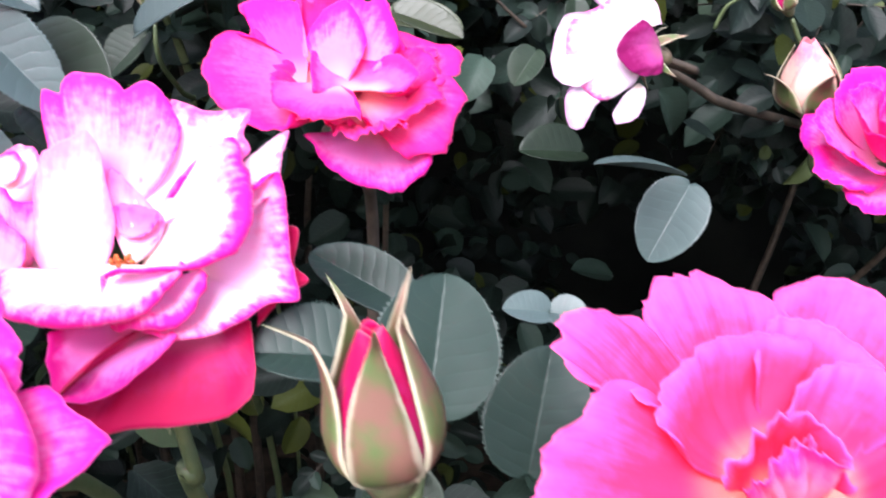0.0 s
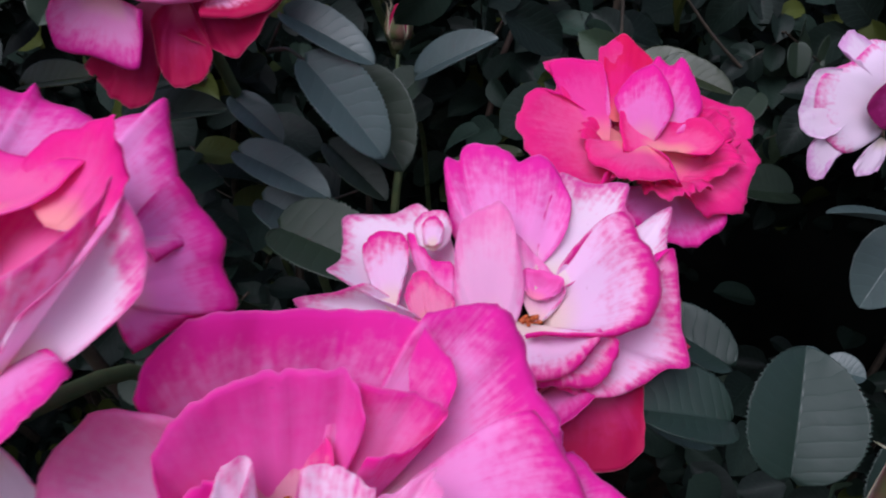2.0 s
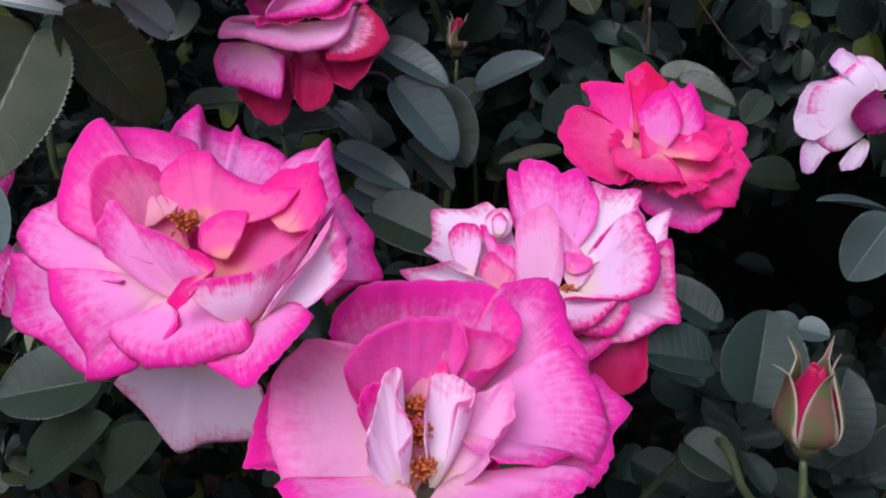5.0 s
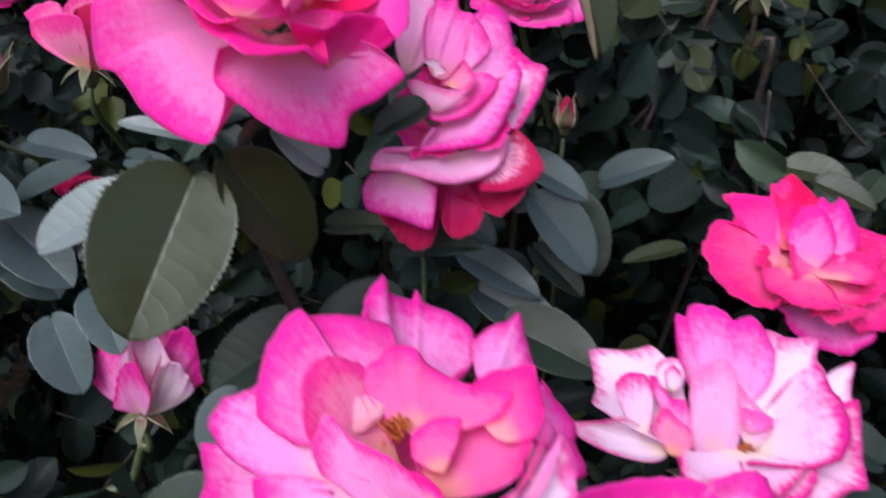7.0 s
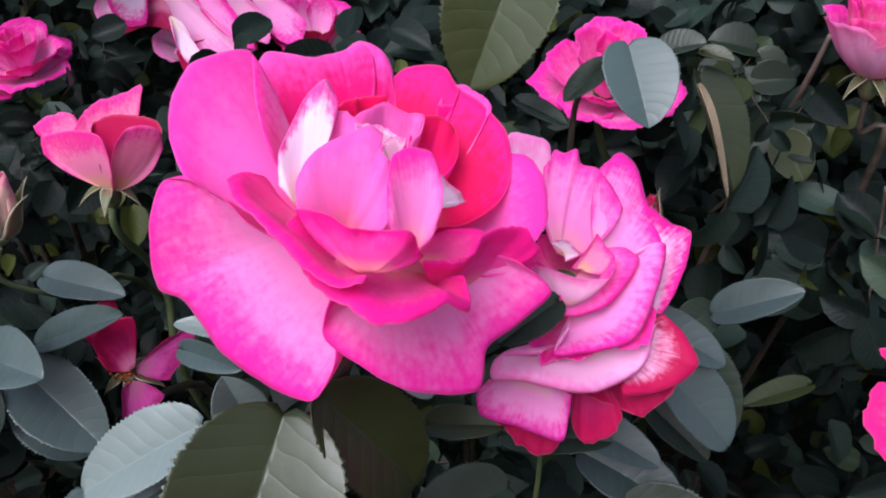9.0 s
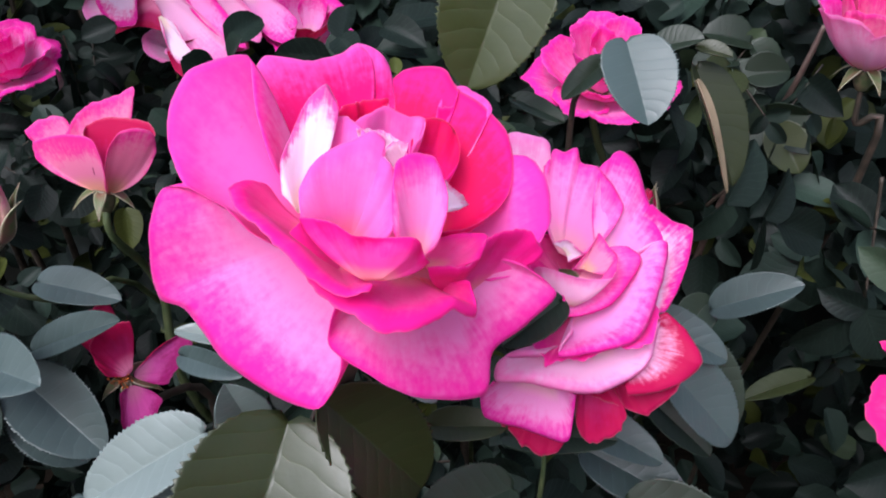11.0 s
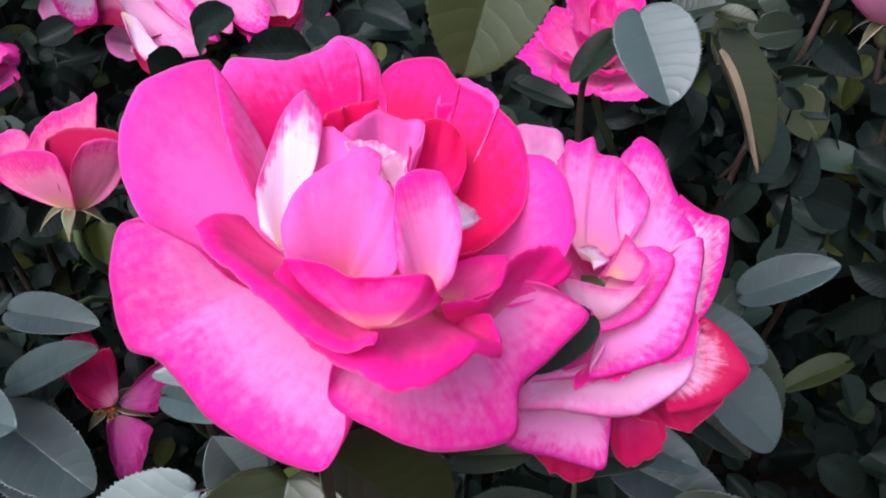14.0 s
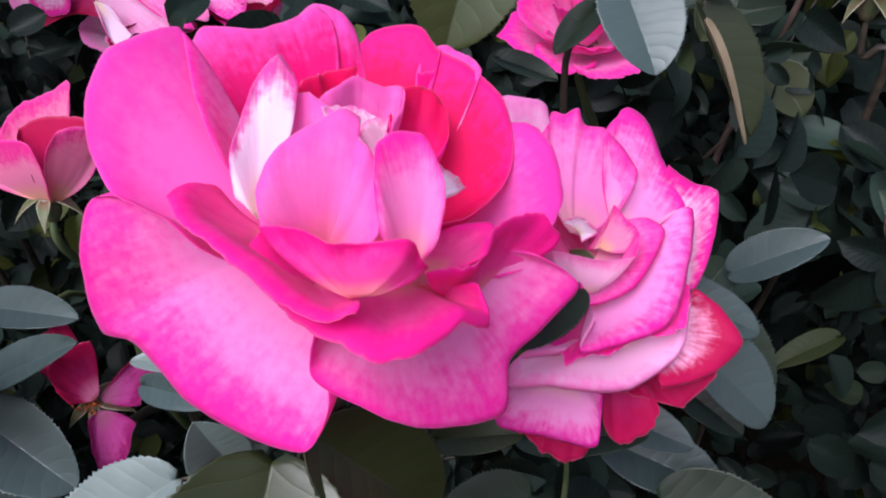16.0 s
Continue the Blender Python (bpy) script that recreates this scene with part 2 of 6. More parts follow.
# ---- builders ----
def part(name, verts, faces, mats, parent, label="", uvs=None, slots=None, smooth=True):
    """One mesh under a thing or under a part."""
    me = bpy.data.meshes.new(name)
    me.from_pydata(verts, [], faces)
    for m in mats:
        me.materials.append(m)
    if slots is not None:
        me.polygons.foreach_set("material_index", np.asarray(slots, dtype=np.int32))
    if uvs is not None:
        layer = me.uv_layers.new(name="UVMap")
        loops = np.zeros(len(me.loops), dtype=np.int32)
        me.loops.foreach_get("vertex_index", loops)
        layer.data.foreach_set("uv", np.asarray(uvs, dtype=np.float32)[loops].ravel())
    me.polygons.foreach_set("use_smooth", np.full(len(me.polygons), smooth))
    me.update()
    ob = new(name, me)
    ob.parent = parent
    return tagged(ob, label)


def unit(a):
    return a / (np.linalg.norm(a, axis=-1, keepdims=True) + 1e-12)


def sheet(grid, thick, taper=True):
    """Verts, faces, uvs and slots of a thin two-sided sheet over a grid of points; slot 1 is the side that the grid's normal leaves."""
    m, n = grid.shape[:2]
    normal = unit(np.cross(np.gradient(grid, axis=1), np.gradient(grid, axis=0)))
    vv, uu = np.meshgrid(np.linspace(0, 1, m), np.linspace(0, 1, n), indexing="ij")
    t = np.full((m, n, 1), thick)
    if taper:
        t *= (1 - 0.75 * vv**6)[..., None]
    verts = np.concatenate([(grid - normal * t / 2).reshape(-1, 3), (grid + normal * t / 2).reshape(-1, 3)])
    uvs = np.tile(np.stack([uu, vv], -1).reshape(-1, 2), (2, 1))
    faces, slots, k = [], [], m * n
    for i in range(m - 1):
        for j in range(n - 1):
            a = i * n + j
            faces.append((a, a + n, a + n + 1, a + 1)), slots.append(0)
            faces.append((k + a, k + a + 1, k + a + n + 1, k + a + n)), slots.append(1)
    ring = [j for j in range(n)] + [i * n + n - 1 for i in range(1, m)] + [(m - 1) * n + j for j in range(n - 2, -1, -1)] + [i * n for i in range(m - 2, 0, -1)]
    for a, b in zip(ring, ring[1:] + ring[:1]):
        faces.append((a, b, k + b, k + a)), slots.append(0)
    return verts, faces, uvs, slots


MM = 0.001


def rose(label, x, y, z, lean, group="roses in bloom", name="rose", category="flower"):
    """A flower at its base point; lean: the way its axis points."""
    ob = new(name)
    ob.location = (x, y, z)
    ob["axis"] = list(Vector(lean).normalized())
    return tagged(ob, label, category, group)


def curve(points, n):
    """n points evenly along a smooth line through the given ones."""
    pts = np.array(points, float)
    at = np.r_[0, np.cumsum(np.linalg.norm(np.diff(pts, axis=0), axis=1) ** 0.6)]
    at /= at[-1]
    slope = np.gradient(pts, at, axis=0) * 0.8
    out = []
    for x in np.linspace(0, 1, n):
        i = min(np.searchsorted(at, x, side="right") - 1, len(pts) - 2)
        h = at[i + 1] - at[i]
        f = (x - at[i]) / h
        a, b = slope[i] * h, slope[i + 1] * h
        out.append((2 * f**3 - 3 * f * f + 1) * pts[i] + (f**3 - 2 * f * f + f) * a + (3 * f * f - 2 * f**3) * pts[i + 1] + (f**3 - f * f) * b)
    return np.array(out)


def petal(flower, base, rim, inside, outside, belly=4.0, roll=2.0, cup=1.0, ruffle=1.0, wide=0.25, claw=0.25, thick=0.5, rows=17, face=0, label=""):
    """A petal by its claw and a few handles along its rim, in millimetres from the flower's base. belly: how far it bows outwards;
    roll: how far the rim turns back; cup: how far the flanks rise; face: 1 where the outer side looks to the path, -1 where the inner one does."""
    b = np.array(base, float)
    n = max(25, 6 * len(rim) + 1)
    edge = curve(rim, n)
    ring = np.concatenate([[b], edge])
    normal = unit(np.cross(ring, np.roll(ring, -1, axis=0)).sum(0))
    if (normal @ (0.0, -1.0, 0.35) * face if face else (ring.mean(0) - np.array(flower["axis"]) * 34) @ normal) < 0:
        normal, edge = -normal, edge[::-1]
    u = np.linspace(-1, 1, n)[None, :, None]
    s = np.linspace(0, 1, rows)[:, None, None] ** 0.9
    along = unit(edge[n // 4: n - n // 4].mean(0) - b)
    lateral = (edge - b) - ((edge - b) @ along)[:, None] * along
    lateral = (lateral - (lateral @ normal)[:, None] * normal)[None]
    seed = len(flower.children) * 3.17 + flower.location.x * 91 + flower.location.y * 57
    wave = np.array([[noise.noise((a * 1.9 + seed, c * 1.4, seed * 0.7)) for a in u[0, :, 0]] for c in s[:, 0, 0]])[..., None]
    crease = np.array([[noise.noise((a * 5.5 + seed, c * 2.2, seed * 0.3)) for a in u[0, :, 0]] for c in s[:, 0, 0]])[..., None]
    fine = np.array([noise.noise((a * 9.0, seed, 3.3)) for a in u[0, :, 0]])[None, :, None]
    torn = np.array([noise.noise((a * 27.0, seed, 8.1)) for a in u[0, :, 0]])[None, :, None]
    edge = edge[None] + (edge - b)[None] * (0.034 * fine + 0.016 * torn) * ruffle
    foot = b + lateral * claw * 0.5
    mid = foot * 0.45 + edge * 0.55 + lateral * wide + normal * belly * (1 - 0.3 * u * u)
    p = foot * (1 - s) ** 2 + 2 * s * (1 - s) * mid + edge * s * s
    p = p - normal * roll * np.sin(np.pi * s**3.4) * 0.9
    p = p - normal * cup * (u * u - 0.4) * s * (1 - s**4)
    p = p + normal * (wave * 2.6 * s**1.3 * (1 - 0.5 * s**6) + crease * 1.4 * s + fine * 0.9 * s**5 + torn * 0.7 * s**8) * ruffle
    verts, faces, uvs, slots = sheet(p * MM, thick * MM)
    return part("petal", verts.tolist(), faces, [outside, inside], flower, label, uvs, slots)


def whorl(flower, radius, height, count, inside, outside, spread=1.0, turn=0.0, belly=5.0, roll=1.5, foot=0.0, ruffle=1.0, slack=0.0):
    """A ring of petals about the flower's axis, in millimetres."""
    axis = Vector(flower["axis"])
    side = axis.orthogonal().normalized()
    across = axis.cross(side)
    rng = random.Random(int(radius * 13 + height * 7 + turn * 10 + flower.location.x * 1000))
    for i in range(count):
        a = turn + i * math.tau / count + rng.uniform(-0.2, 0.2)
        reach, lift, w = radius * rng.uniform(0.85, 1.12), height * rng.uniform(0.85, 1.1) - slack * rng.random(), spread * math.pi / count * 1.3
        rim = []
        for f, r, h in ((-1, 0.82, 0.7), (-0.62, 1.0, 0.93), (-0.25, 1.05, 1.0), (0, 1.13, 1.0), (0.25, 1.05, 1.0), (0.62, 1.0, 0.93), (1, 0.82, 0.7)):
            r *= reach * rng.uniform(0.96, 1.04)
            rim.append(tuple(side * (math.cos(a + f * w) * r) + across * (math.sin(a + f * w) * r) + axis * (h * lift)))
        start = tuple(side * (math.cos(a) * 2) + across * (math.sin(a) * 2) + axis * foot)
        petal(flower, start, rim, inside, outside, belly=belly, roll=roll, cup=0.6, ruffle=ruffle, rows=11)


def tube(name, points, radii, mat, parent=None, label="", sides=8):
    """A tapering round rod along smooth points, in the parent's space."""
    pts = np.array(points, float)
    k = np.linspace(0, len(pts) - 1, 5 * (len(pts) - 1) + 1)
    dense = []
    for x in k:
        i = min(int(x), len(pts) - 2)
        f = x - i
        p0, p1, p2, p3 = pts[max(i - 1, 0)], pts[i], pts[i + 1], pts[min(i + 2, len(pts) - 1)]
        dense.append(0.5 * (2 * p1 + (p2 - p0) * f + (2 * p0 - 5 * p1 + 4 * p2 - p3) * f * f + (3 * p1 - p0 - 3 * p2 + p3) * f**3))
    dense = np.array(dense)
    rad = np.interp(k, np.arange(len(pts)), radii)
    way = unit(np.gradient(dense, axis=0))
    ref = np.array([0.3, 1.0, 0.2]) if abs(way[:, 1]).max() < 0.95 else np.array([1.0, 0.1, 0.3])
    a = unit(np.cross(way, ref))
    b = np.cross(way, a)
    ang = np.linspace(0, math.tau, sides, endpoint=False)
    ring = dense[:, None] + rad[:, None, None] * (np.cos(ang)[None, :, None] * a[:, None] + np.sin(ang)[None, :, None] * b[:, None])
    m = len(dense)
    faces = [(i * sides + j, i * sides + (j + 1) % sides, (i + 1) * sides + (j + 1) % sides, (i + 1) * sides + j) for i in range(m - 1) for j in range(sides)]
    faces += [tuple(range(sides))[::-1], tuple(range((m - 1) * sides, m * sides))]
    return part(name, ring.reshape(-1, 3).tolist(), faces, [mat], parent, label)


def calyx(flower, radius=6.0, sepals=5, droop=0.6, length=18.0):
    """The swollen hip below the petals, with its sepals."""
    axis = Vector(flower["axis"])
    side = axis.orthogonal().normalized()
    across = axis.cross(side)
    tube("hip", [tuple(-axis * 0.012), tuple(-axis * 0.008), tuple(-axis * 0.003), tuple(axis * 0.003)],
         [radius * 0.45 * MM, radius * 0.85 * MM, radius * MM, radius * 0.9 * MM], HIP, flower, "green hip below the petals")
    for i in range(sepals):
        a = i * math.tau / sepals + 0.4
        out = side * math.cos(a) + across * math.sin(a)
        tang = axis.cross(out)
        grid = np.zeros((7, 5, 3))
        for r in range(7):
            s = r / 6
            c = out * (radius * 0.7 + length * s * (0.55 + 0.45 * droop)) - axis * (length * droop * s * s - 2)
            w = 4.2 * (1 - s) ** 0.8 * (0.55 + 1.3 * s * (1 - s) * 2)
            for q in range(5):
                f = (q - 2) / 2
                grid[r, q] = c + tang * w * f + axis * 1.2 * f * f * (1 - s)
        verts, faces, uvs, slots = sheet(grid * MM, 0.6 * MM)
        part("sepal", verts.tolist(), faces, [SEPAL], flower, "", uvs)


def stalk(flower, points, thick=2.2, mat=None, root=True):
    """The flower's stem, from below the hip through points (world metres) to the soil."""
    o = Vector(flower.location)
    axis = Vector(flower["axis"])
    pts = [tuple(-axis * 0.009), tuple(-axis * 0.03)] + [tuple(Vector(p) - o) for p in points]
    if root:
        last = Vector(pts[-1]) + o
        pts += [tuple(Vector((last.x * 0.9, last.y + 0.25, last.z * 0.6)) - o), tuple(Vector((last.x * 0.85, last.y + 0.35, -0.02)) - o)]
    rad = np.linspace(thick, thick * 2.2, len(pts)) * MM
    tube("stem", pts, rad, mat or STEM_GREEN, flower, "slender green stem")


def stamens(flower, x, y, z, radius=5.0, count=26, length=4.0, seed=1):
    """A tuft of amber stamens, in millimetres from the flower's base."""
    rng = random.Random(seed)
    axis = np.array(flower["axis"])
    o = np.array((x, y, z), float)
    verts, faces = [], []
    for i in range(count):
        d = unit(np.array([rng.gauss(0, 1) for _ in range(3)]) * 0.75 + axis * 1.1)
        foot = o + np.array([rng.uniform(-1, 1) for _ in range(3)]) * radius * 0.55
        head = foot + d * length * rng.uniform(0.6, 1.1)
        a = unit(np.cross(d, (0.3, 0.9, 0.2)))
        b = np.cross(d, a)
        k = len(verts)
        for c, w in ((foot, 0.25), (head - d * 1.2, 0.25), (head - d * 0.6, 0.85), (head + d * 0.4, 0.45)):
            verts += [tuple((c + a * w * math.cos(q) + b * w * math.sin(q)) * MM) for q in (0, math.tau / 4, math.tau / 2, math.tau * 0.75)]
        for i in range(3):
            faces += [(k + i * 4 + j, k + i * 4 + (j + 1) % 4, k + i * 4 + 4 + (j + 1) % 4, k + i * 4 + 4 + j) for j in range(4)]
        faces.append((k + 12, k + 13, k + 14, k + 15))
    tagged(part("stamen_tuft", verts, faces, [STAMEN], flower, "tuft of amber stamens"), kind="stuff")



# ---- bush ----
RIBS = {5: (-1, -0.4, 0, 0.4, 1), 7: (-1, -0.92, -0.1, 0, 0.1, 0.92, 1), 9: (-1, -0.95, -0.55, -0.04, 0, 0.04, 0.55, 0.95, 1)}


def leaf_grid(length, width, fold, droop, rows=11, cols=7, saw=0.0, seed=0):
    """Points of one leaf that runs along +y from its foot, with its face up."""
    rng = random.Random(seed)
    grid = np.zeros((rows, cols, 3))
    for i in range(rows):
        s = i / (rows - 1)
        # broadest below the middle, with a round foot and a short point
        w = width / 2 * (max(s, 0.004) ** 0.45 * (1 - s) ** 0.58 / 0.4934)
        if i == 0:
            w = width * 0.06
        for j in range(cols):
            f = RIBS[cols][j]
            tooth = (1 + saw * rng.uniform(0.3, 1.5) * (1 if i % 2 else -1)) if abs(f) == 1 else 1.0
            x = f * w * tooth
            grid[i, j] = (x, length * s - 0.10 * length * abs(f) * (1 - s) * 0.4, fold * abs(x) - droop * length * s * s + 0.014 * length * math.sin(5 * s + 3 * f + seed) * abs(f))
    return grid


LEAF_COUNT = 0


def leaf(owner, foot, tip, width, roll, mat, fold=0.52, droop=0.08):
    """A single leaf from foot to tip (world metres); roll turns its face about its length, in degrees."""
    global LEAF_COUNT
    LEAF_COUNT += 1
    foot, tip = Vector(foot), Vector(tip)
    along = tip - foot
    length = along.length
    along.normalize()
    face = Vector((0.0, -0.62, 0.78))
    face = (face - along * face.dot(along)).normalized()
    side = along.cross(face)
    m = Matrix((side, along, face)).transposed() @ Matrix.Rotation(radians(roll), 3, "Y")
    grid = leaf_grid(length, width, fold, droop, 57, 9, 0.032, LEAF_COUNT)
    pts = grid.reshape(-1, 3) @ np.array(m).T + np.array(foot - Vector(owner.location))
    verts, faces, uvs, slots = sheet(pts.reshape(grid.shape), 0.0005)
    ob = part("leaf", verts.tolist(), faces, [mat], owner, "", uvs)
    return ob


def bud(label, foot, tip, width, inside, outside, reach):
    """A closed rosebud from foot to tip (world metres) with its sepals; width in millimetres."""
    foot, tip = Vector(foot), Vector(tip)
    axis = (tip - foot).normalized()
    tall = (tip - foot).length / MM
    ob = rose(label, *foot, axis, "rosebuds", "rosebud", "flower bud")
    side = axis.orthogonal().normalized()
    across = axis.cross(side)
    rng = random.Random(int(tall * 10))
    for ring, (count, fat, high) in enumerate(((3, 0.90, 0.92), (3, 0.76, 1.0), (2, 0.5, 0.98))):
        for i in range(count):
            a0 = ring * 1.1 + i * math.tau / count
            n = 11
            grid = np.zeros((n, n, 3))
            for r in range(n):
                s = r / (n - 1)
                rad = width * fat * (math.sin(math.pi * (0.12 + 0.82 * s**0.62)) ** 0.9)
                for q in range(n):
                    f = (q / (n - 1) - 0.5) * 2
                    a = a0 + f * math.pi / count * 1.25
                    rr = rad * (1 - 0.10 * f) + 0.4
                    grid[r, q] = side * math.cos(a) * rr + across * math.sin(a) * rr + axis * (tall * high * s * (1 - 0.10 * f * f * s))
            verts, faces, uvs, slots = sheet(grid * MM, 0.5 * MM)
            part("petal", verts.tolist(), faces, [inside, outside], ob, "", uvs, slots)
    for i in range(5):
        a0 = i * math.tau / 5 + 0.25
        flare = rng.choice((0.1, 0.6, 1.4, 2.2))
        rows, cols = 17, 5
        out = side * math.cos(a0) + across * math.sin(a0)
        tang = axis.cross(out)
        grid = np.zeros((rows, cols, 3))
        for r in range(rows):
            s = r / (rows - 1)
            h = tall * reach * s
            k = min(1, h / (tall * 0.98))
            body = width * (math.sin(math.pi * (0.12 + 0.82 * k**0.62)) ** 0.9) + 0.6
            rad = body + flare * width * 1.6 * max(0, s - 0.35) ** 2
            w = width * 0.66 * math.sin(math.pi * min(1.0, 0.22 + 0.62 * s)) * max(0.0, 1 - s / 0.8) ** 0.8 + width * 0.17 * (1 - s**4)
            for q in range(cols):
                f = (q - 2) / 2
                grid[r, q] = out * (rad - 0.16 * width * f * f * (1 - s)) + tang * (w * f + 0.12 * width * math.sin(5 * s + i) * s) + axis * h
        verts, faces, uvs, slots = sheet(grid * MM, 0.6 * MM)
        part("sepal", verts.tolist(), faces, [SEPAL], ob, "", uvs)
    tube("hip", [tuple(-axis * 0.006), tuple(-axis * 0.002), tuple(axis * 0.003)], [width * 0.35 * MM, width * 0.6 * MM, width * 0.55 * MM], HIP, ob)
    return ob


rose_bush = tagged(new("rose_bush"), "dense rose bush of dark green serrated leaves", "shrub")

# ---- roses in view ----

rose_h = rose("large hot pink rose in full bloom above dark leaves", -0.2504, 0.258, 1.1793, (-0.05, -0.60, 0.80))
petal(rose_h, (-9.7, -3.6, 12.8), [(-48.9, -12.0, 23.0), (-69.8, -3.6, 19.1), (-72.7, -7.2, 6.3), (-71.2, -8.4, -13.7), (-62.6, -10.8, -14.4), (-45.0, -20.4, -26.0), (-17.4, -30.0, -31.1), (-9.3, -33.6, -15.4), (-11.2, -30.0, 0.3)], ROSE, ROSE, belly=-2, roll=1, cup=-1, ruffle=0.5, face=-1)
petal(rose_h, (6.7, -10.8, 9.1), [(-10.4, -34.8, 4.5), (-12.1, -34.8, -6.5), (-1.3, -34.8, -14.3), (10.4, -30.0, -22.5), (29.2, -14.4, -28.9), (29.7, -8.4, -18.5), (36.7, -2.4, -14.2), (46.2, 3.6, -3.9), (37.1, 1.2, 4.4)], ROSE, ROSE, belly=0, roll=1, cup=1, ruffle=0.5, face=-1)
petal(rose_h, (-23.1, -9.6, 15.6), [(-25.9, -19.2, 27.6), (-32.8, -14.4, 34.8), (-39.3, -6.0, 44.0), (-43.2, 2.4, 50.6), (-46.7, 9.6, 56.7), (-52.5, 1.2, 57.4), (-57.8, -6.0, 54.5), (-61.6, -10.8, 46.1), (-60.3, -15.6, 35.8), (-54.3, -21.6, 29.1), (-46.9, -25.2, 27.2), (-40.3, -28.8, 26.3), (-32.4, -34.8, 23.4), (-23.7, -39.6, 22.2), (-17.5, -42.0, 21.3)], MAGENTA, ROSE, belly=2, roll=1, ruffle=0.4, face=-1)
petal(rose_h, (-21.0, 13.2, 17.8), [(-38.1, 8.4, 19.2), (-51.2, 18.0, 29.2), (-51.4, 22.8, 47.4), (-47.8, 25.2, 53.8), (-36.0, 30.0, 52.7), (-28.5, 38.4, 53.3), (-22.4, 43.2, 55.9), (-18.7, 43.2, 53.8)], CERISE, ROSE, belly=5, roll=1, ruffle=0.5, face=-1)
petal(rose_h, (-11.7, 18.0, 19.1), [(-32.5, 27.6, 39.5), (-32.0, 34.8, 45.1), (-28.8, 39.6, 51.7), (-23.7, 44.4, 56.0), (-16.2, 44.4, 54.2), (-12.9, 44.4, 49.6), (-10.6, 42.0, 42.1)], CERISE, ROSE, belly=5, roll=1, ruffle=0.5, face=-1)
petal(rose_h, (2.4, 27.6, 17.2), [(-3.4, 42.0, 40.4), (0.4, 44.4, 44.0), (5.1, 46.8, 47.2), (10.0, 44.4, 44.3), (8.3, 39.6, 39.7), (4.5, 37.2, 39.5)], HOT, HOT, belly=2, roll=1, ruffle=0.8, face=1)
petal(rose_h, (7.5, 20.4, 16.9), [(4.2, 42.0, 41.7), (9.0, 45.6, 45.1), (16.6, 44.4, 43.3), (20.9, 40.8, 40.0), (18.3, 36.0, 33.6)], CERISE, ROSE, belly=5, roll=1, ruffle=0.6, face=-1)
petal(rose_h, (0.4, 6.0, 11.1), [(-12.6, 43.2, 45.3), (-8.5, 46.8, 48.8), (-1.6, 48.0, 50.0), (5.1, 46.8, 49.2), (9.7, 44.4, 44.3), (16.7, 42.0, 41.3), (21.3, 39.6, 38.3), (26.4, 36.0, 33.9), (29.2, 31.2, 27.3), (29.2, 21.6, 19.1), (24.9, 8.4, 17.0), (18.7, -3.6, 16.9), (13.2, -9.6, 17.5)], SCARLET_CUP, HOT, belly=9, roll=0.8, cup=0, ruffle=0.4, face=-1)
petal(rose_h, (12.0, 8.4, 3.5), [(26.3, 33.6, 27.4), (33.4, 33.6, 27.6), (39.8, 28.8, 23.4), (42.5, 20.4, 11.8), (38.8, 10.8, 6.0), (34.8, 2.4, 1.8), (27.1, -3.6, 1.6)], MAGENTA, ROSE, belly=3, roll=1, ruffle=0.5, face=-1)
petal(rose_h, (21.3, -6.0, -3.4), [(11.9, -28.8, 16.0), (19.2, -22.8, 14.0), (23.1, -18.0, 14.0), (27.8, -8.4, 17.3), (36.7, 1.2, 15.8), (41.3, 3.6, 9.3)], HOT, ROSE, belly=2, roll=1.5, ruffle=0.8, face=-1)
petal(rose_h, (2.0, -10.8, 5.1), [(-19.6, -30.0, 24.9), (-22.1, -33.6, 22.9), (-18.0, -39.6, 18.2), (-10.8, -44.4, 12.2), (-2.8, -48.0, 10.6), (4.5, -49.2, 6.9), (12.0, -45.6, 6.9), (20.0, -34.8, 7.2), (25.4, -26.4, 1.7), (22.7, -22.8, 7.4)], LIP, LIP, belly=-1, roll=3, cup=0, ruffle=0.6, face=-1)
petal(rose_h, (-14.6, -22.0, 14.7), [(-34.6, -22.0, 30.7), (-36.6, -27.0, 32.7), (-37.6, -33.0, 32.7), (-34.6, -37.0, 29.7), (-27.6, -42.0, 27.7), (-20.6, -46.0, 24.7), (-12.6, -49.0, 19.7), (-4.6, -50.0, 15.7), (1.4, -47.0, 16.7)], LIP, LIP, belly=1, roll=2.5, cup=0, ruffle=0.7, face=-1)
petal(rose_h, (10.7, -19.2, 10.7), [(3.6, -20.4, 20.7), (10.3, -15.6, 17.5), (18.1, -10.8, 18.1), (25.6, -8.4, 17.6), (24.7, -16.8, 14.1)], LIP, LIP, belly=1, roll=1, ruffle=0.6, face=-1)
petal(rose_h, (-2.6, -12.0, 8.7), [(-14.6, -20.0, 19.7), (-10.6, -10.0, 28.7), (-3.6, -6.0, 33.7), (3.4, -5.0, 33.7), (9.4, -10.0, 28.7), (14.4, -20.0, 21.7)], LIP, LILAC_PINK, belly=5, roll=0, cup=0, ruffle=0.3, face=1)
